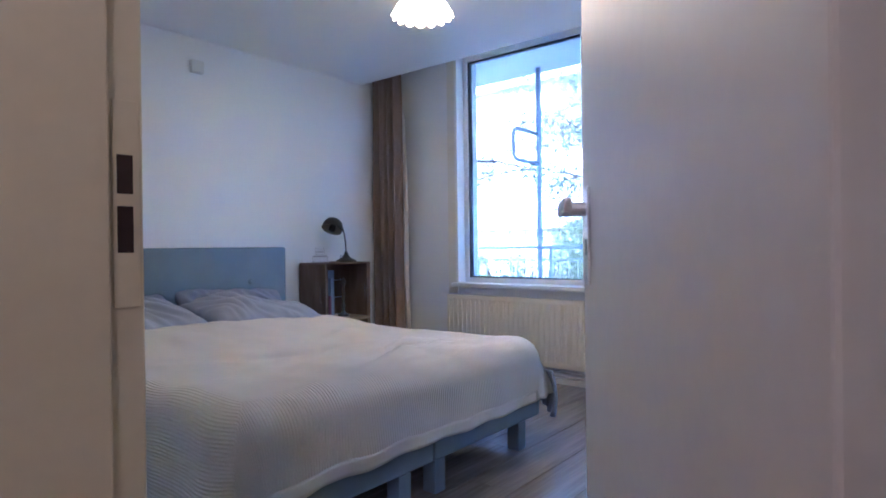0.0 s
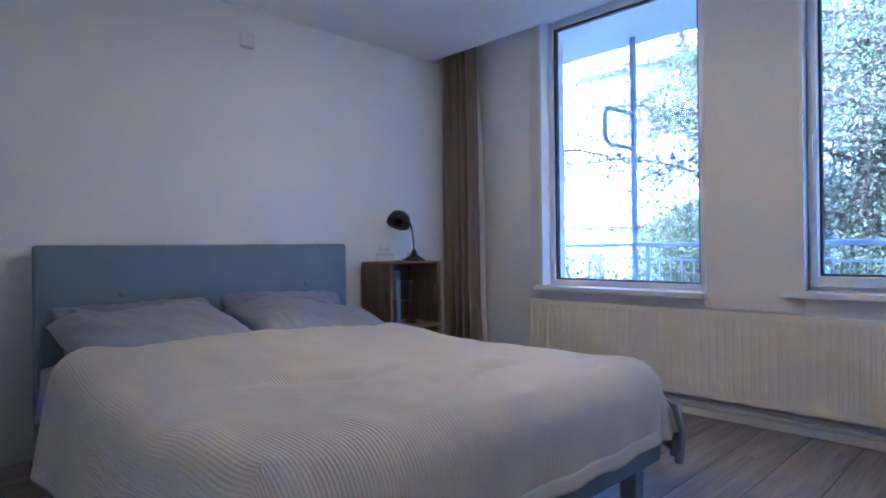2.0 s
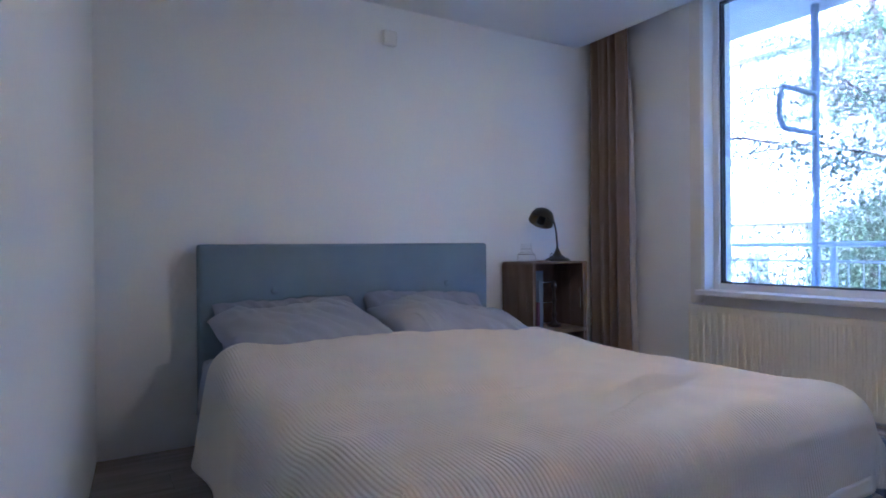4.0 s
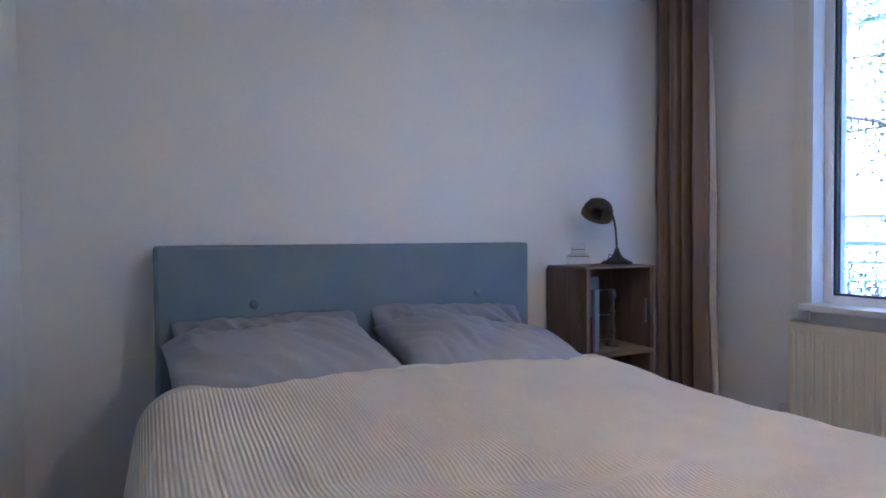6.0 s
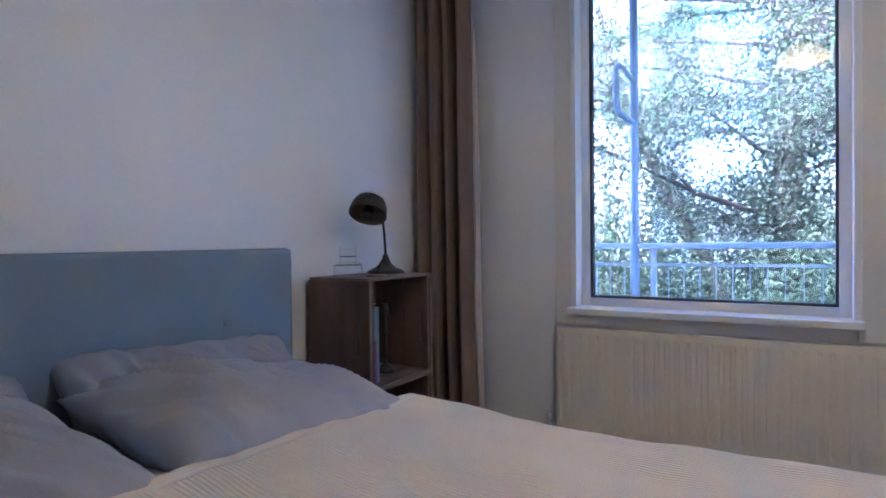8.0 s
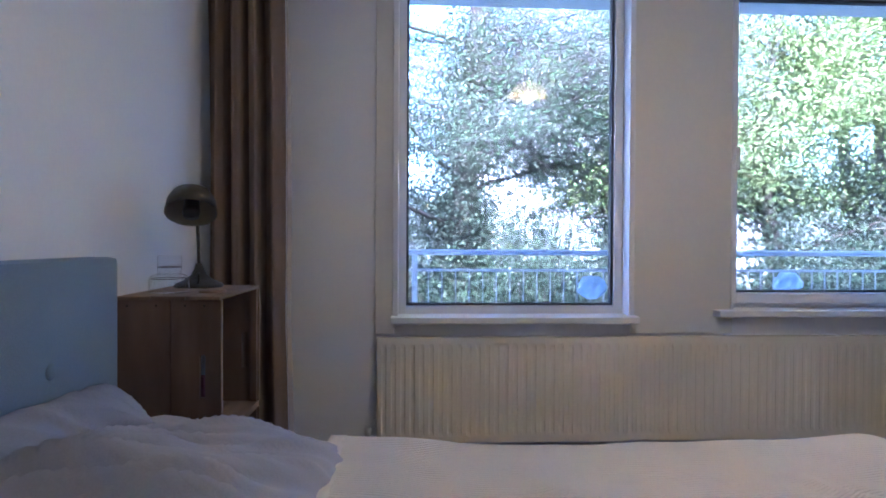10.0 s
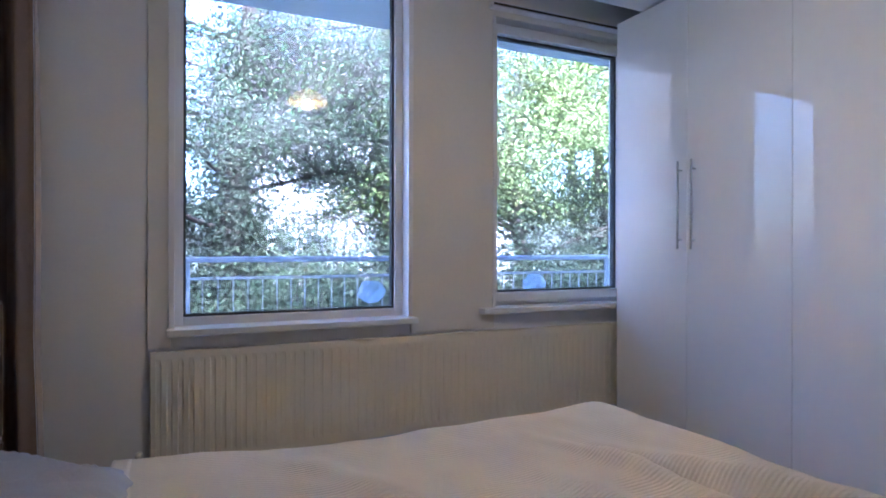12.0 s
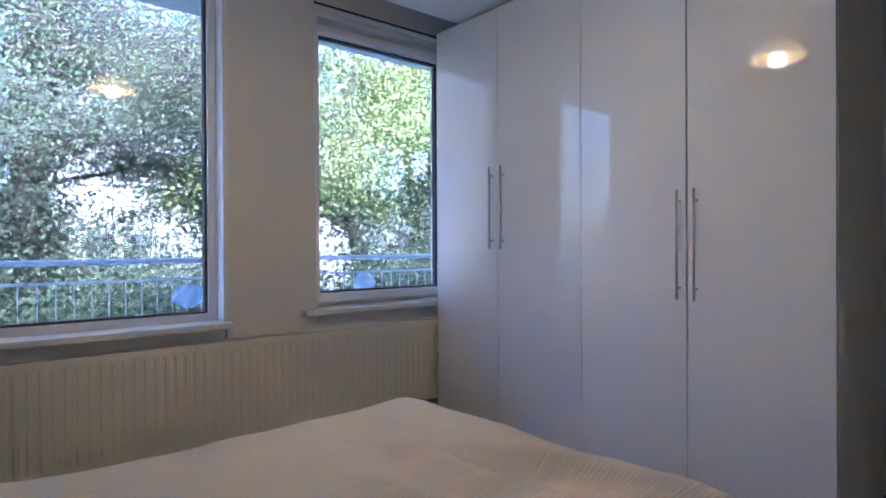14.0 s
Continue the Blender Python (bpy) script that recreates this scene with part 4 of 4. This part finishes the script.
def limbs(bm, base, height, r0, n, reach, seed, rise=0.3, start=0.25, dir0=None):
    """Tapered trunk with limbs; gives back places along the limbs."""
    r = random.Random(seed)
    bx, by = base
    pts = [Vector((bx + 0.12 * math.sin(i * 1.3 + seed), by + 0.12 * math.cos(i * 1.1 + seed) - 0.12, GZ + height * i / 8)) for i in range(9)]
    tube(bm, pts, [r0 * (1 - 0.085 * i) for i in range(9)], 12)
    out = []
    for k in range(n):
        f = start + (1 - start) * (k + r.random()) / n
        i = min(int(f * 8), 7)
        p = pts[i].lerp(pts[i + 1], f * 8 - i)
        ang = r.random() * 2 * math.pi
        ln = reach * (1.15 - 0.75 * f) * (0.7 + 0.6 * r.random())
        q = [p]
        d = Vector((math.cos(ang), math.sin(ang), rise * (0.5 + r.random())))
        for j in range(6):
            d = (d + Vector((r.uniform(-.25, .25), r.uniform(-.25, .25), r.uniform(-.2, .15)))).normalized()
            q.append(q[-1] + d * ln / 6)
        rr = r0 * 0.18 * (1.1 - 0.6 * f)
        tube(bm, q, [rr * (1 - 0.14 * j) for j in range(7)], 6)
        for j in range(2, 7):
            out.append(q[j])
            for s in range(2):
                e = q[j] + Vector((r.uniform(-1, 1), r.uniform(-1, 1), r.uniform(-.4, .5))).normalized() * ln * 0.28
                tube(bm, [q[j], (q[j] + e) / 2 + Vector((0, 0, 0.03)), e], [rr * 0.45, rr * 0.3, rr * 0.12], 5)
                out += [e, (q[j] + e) / 2]
    return pts, out


def cloud(centres, per, spread, squash=0.6):
    c = np.repeat(np.array([tuple(p) for p in centres]), int(per * 1.65), axis=0)
    g = rs.normal(size=c.shape) * spread
    g[:, 2] *= squash
    return c + g


# ivy-clad conifer in front of the first window
tree = thing("conifer_tree", "tall ivy-clad conifer with sparse mauve twigs", "tree")
bm = bmesh.new()
tp, ends = limbs(bm, (9.9, -1.75), 9.5, 0.24, 30, 3.6, 4, rise=0.25, start=0.22)
part("trunk", bm, M_BARK, tree, smooth=True)
ivy = []
for i in range(8):
    for q in range(7):
        p = tp[i].lerp(tp[i + 1], q / 7)
        if p.z < 4.6:
            ivy.append(p)
leaf_mesh("ivy", cloud(ivy, 420, 0.34, 0.7), 0.038, M_IVY, tree, 0.8, "dark glossy ivy round the trunk")
low = [p for p in ends if p.z < 3.0]
high = [p for p in ends if p.z >= 2.4]
leaf_mesh("crown", cloud(low, 110, 0.27, 0.5), 0.032, M_IVY, tree, 0.7)
leaf_mesh("crown", cloud(high, 165, 0.32, 0.6), 0.036, M_TWIG, tree, 0.25)
leaf_mesh("crown", cloud(high, 75, 0.34, 0.5), 0.04, M_NEEDLE, tree, 0.3)

# level boughs with fans of needles, towards the doorway
bm = bmesh.new()
fans = []
rp = random.Random(5)
for k in range(8):
    z = 2.35 + 0.62 * k
    for side in range(1 + k % 2):
        ang = radians(98 + rp.uniform(-10, 10)) if side == 0 else radians(rp.uniform(60, 200))
        ln = (3.5 if side == 0 else 2.4) * (0.85 + 0.3 * rp.random()) * (1.0 - 0.02 * k)
        q = [Vector((9.9, -1.85, z + 0.1 * rp.random()))]
        for j in range(7):
            ang += rp.uniform(-0.12, 0.12)
            q.append(q[-1] + Vector((math.cos(ang), math.sin(ang), 0.17 - 0.02 * j + rp.uniform(-0.05, 0.05))) * ln / 7)
        tube(bm, q, [0.034 * (1 - 0.125 * j) for j in range(8)], 6)
        for j in range(2, 8):
            fans.append((q[j], 0.15 + 0.12 * math.sin(math.pi * (j - 1) / 7)))
            for sgn in (-1, 1):
                e = q[j] + Vector((math.cos(ang + sgn * 0.9), math.sin(ang + sgn * 0.9), rp.uniform(-0.05, 0.1))) * (0.25 + 0.3 * rp.random())
                tube(bm, [q[j], (q[j] + e) / 2, e], [0.012, 0.008, 0.003], 5)
                fans.append((e, 0.16))
part("limbs", bm, M_BARK, tree, "level fanned boughs", smooth=True)
leaf_mesh("crown", np.concatenate([cloud([p], 110, w, 0.15) for p, w in fans]), 0.050, M_NEEDLE, tree, 0.16, flat=0.6)

# leaning ivy stem
tree = thing("leaning_tree", "leaning ivy-covered trunk with bare branches", "tree")
bm = bmesh.new()
st = [Vector((9.2, -1.4, GZ)), Vector((9.2, -0.9, 0.6)), Vector((9.3, -0.2, 2.0)), Vector((9.4, 0.35, 3.2)), Vector((9.5, 0.7, 4.6))]
tube(bm, st, [0.14, 0.12, 0.10, 0.07, 0.04], 10)
part("trunk", bm, M_BARK, tree, smooth=True)
leaf_mesh("crown", cloud([st[i].lerp(st[i + 1], q / 6) for i in range(4) for q in range(6)], 150, 0.2, 0.8), 0.034, M_IVY, tree, 0.75)

# broadleaf trees at the second window
for i, (bx, by, hh, sd, dens) in enumerate(((9.0, -6.1, 7.5, 21, 55), (11.0, -8.9, 8.0, 33, 50), (11.6, -4.6, 7.0, 45, 34), (8.9, -7.9, 7.2, 52, 34))):
    tree = thing("broadleaf_tree", "slender broadleaf tree with light yellow-green leaves", "tree", "garden trees")
    bm = bmesh.new()
    tp, ends = limbs(bm, (bx, by), hh, 0.15, 24, 2.8, sd, rise=0.5, start=0.25)
    part("trunk", bm, M_BARK, tree, smooth=True)
    leaf_mesh("crown", cloud([p for p in ends if p.z > 1.6], dens, 0.3, 0.6), 0.042, M_LEAF, tree, 0.65, flat=0.3)
    leaf_mesh("ivy", cloud([tp[k].lerp(tp[k + 1], q / 7) for k in range(4) for q in range(7)], 190, 0.28, 0.7), 0.036, M_IVY, tree, 0.8)

# shrubs behind the railing
def shrub(label, x, y, w, h, mat, n, size):
    s = thing("shrub", label, "shrub", "garden shrubs")
    r = random.Random(int(x * 10 + y * 7 + 100))
    bm = bmesh.new()
    tips = []
    for k in range(14):
        a = r.random() * 6.28
        e = Vector((x + math.cos(a) * w * r.random(), y + math.sin(a) * w * r.random(), GZ + h * (0.5 + 0.5 * r.random())))
        m1 = Vector((x, y, GZ)).lerp(e, 0.5) + Vector((r.uniform(-.2, .2), r.uniform(-.2, .2), 0.1))
        tube(bm, [(x, y, GZ), m1, e], [0.03, 0.02, 0.006], 5)
        tips += [e, m1, m1.lerp(e, 0.5)]
    part("stems", bm, M_BARK, s)
    leaf_mesh("foliage", cloud(tips, n, w * 0.28, 0.8), size, mat, s, 0.6)
    return s


for x, y, w, h, mt, n in ((8.6, 1.6, 1.0, 2.2, M_BUSH, 40), (10.5, 4.2, 1.3, 2.4, M_LEAF, 30), (8.8, -0.3, 1.1, 2.5, M_BUSH, 80), (7.6, -2.2, 1.2, 2.0, M_BUSH, 80), (8.0, -3.8, 1.3, 2.1, M_IVY, 80),
                          (7.4, -5.4, 1.3, 2.0, M_BUSH, 80), (8.4, -7.2, 1.4, 2.3, M_IVY, 80), (10.2, 0.75, 1.1, 3.2, M_BUSH, 85), (9.6, -3.0, 1.2, 2.6, M_IVY, 80), (9.8, -4.9, 1.2, 2.7, M_BUSH, 80), (10.2, -1.6, 1.1, 2.6, M_IVY, 70), (12.8, -3.7, 1.5, 4.3, M_BUSH, 26), (13.4, -2.3, 1.4, 4.6, M_LEAF, 20)):
    shrub("dense green garden shrub behind the railing", x, y, w, h, mt, int(n * 2.2), 0.037)

# ---- floor planks ----
plank_len, plank_w = 1.38, 0.2325
pm = {}


def plank(x0, x1, y0, y1):
    key = (round(x1 - x0, 3), round(y1 - y0, 3))
    if key not in pm:
        bm = bmesh.new()
        box(bm, 0.0008, key[0] - 0.0008, 0.0012, key[1] - 0.0012, -0.013, 0.0, bevel=0.0012)
        me = bpy.data.meshes.new("plank")
        bm.to_mesh(me)
        bm.free()
        me.materials.append(M_FLOOR)
        pm[key] = me
    ob = new("plank", pm[key])
    ob.parent = floor
    ob.location = (x0, y0, 0)


row = 0
y = -2.40 + plank_w * 11
while y > -5.6:
    y0, y1 = max(y - plank_w, -5.6), min(y, NY)
    if y1 > y0 + 0.01:
        x_lo = -0.13 if y0 > -1.6 else -1.5
        x = x_lo - (row * 0.47) % plank_len
        while x < WX:
            a, b = max(x, x_lo), min(x + plank_len, WX)
            if b - a > 0.02:
                plank(a, b, y0, y1)
            x += plank_len
    y -= plank_w
    row += 1
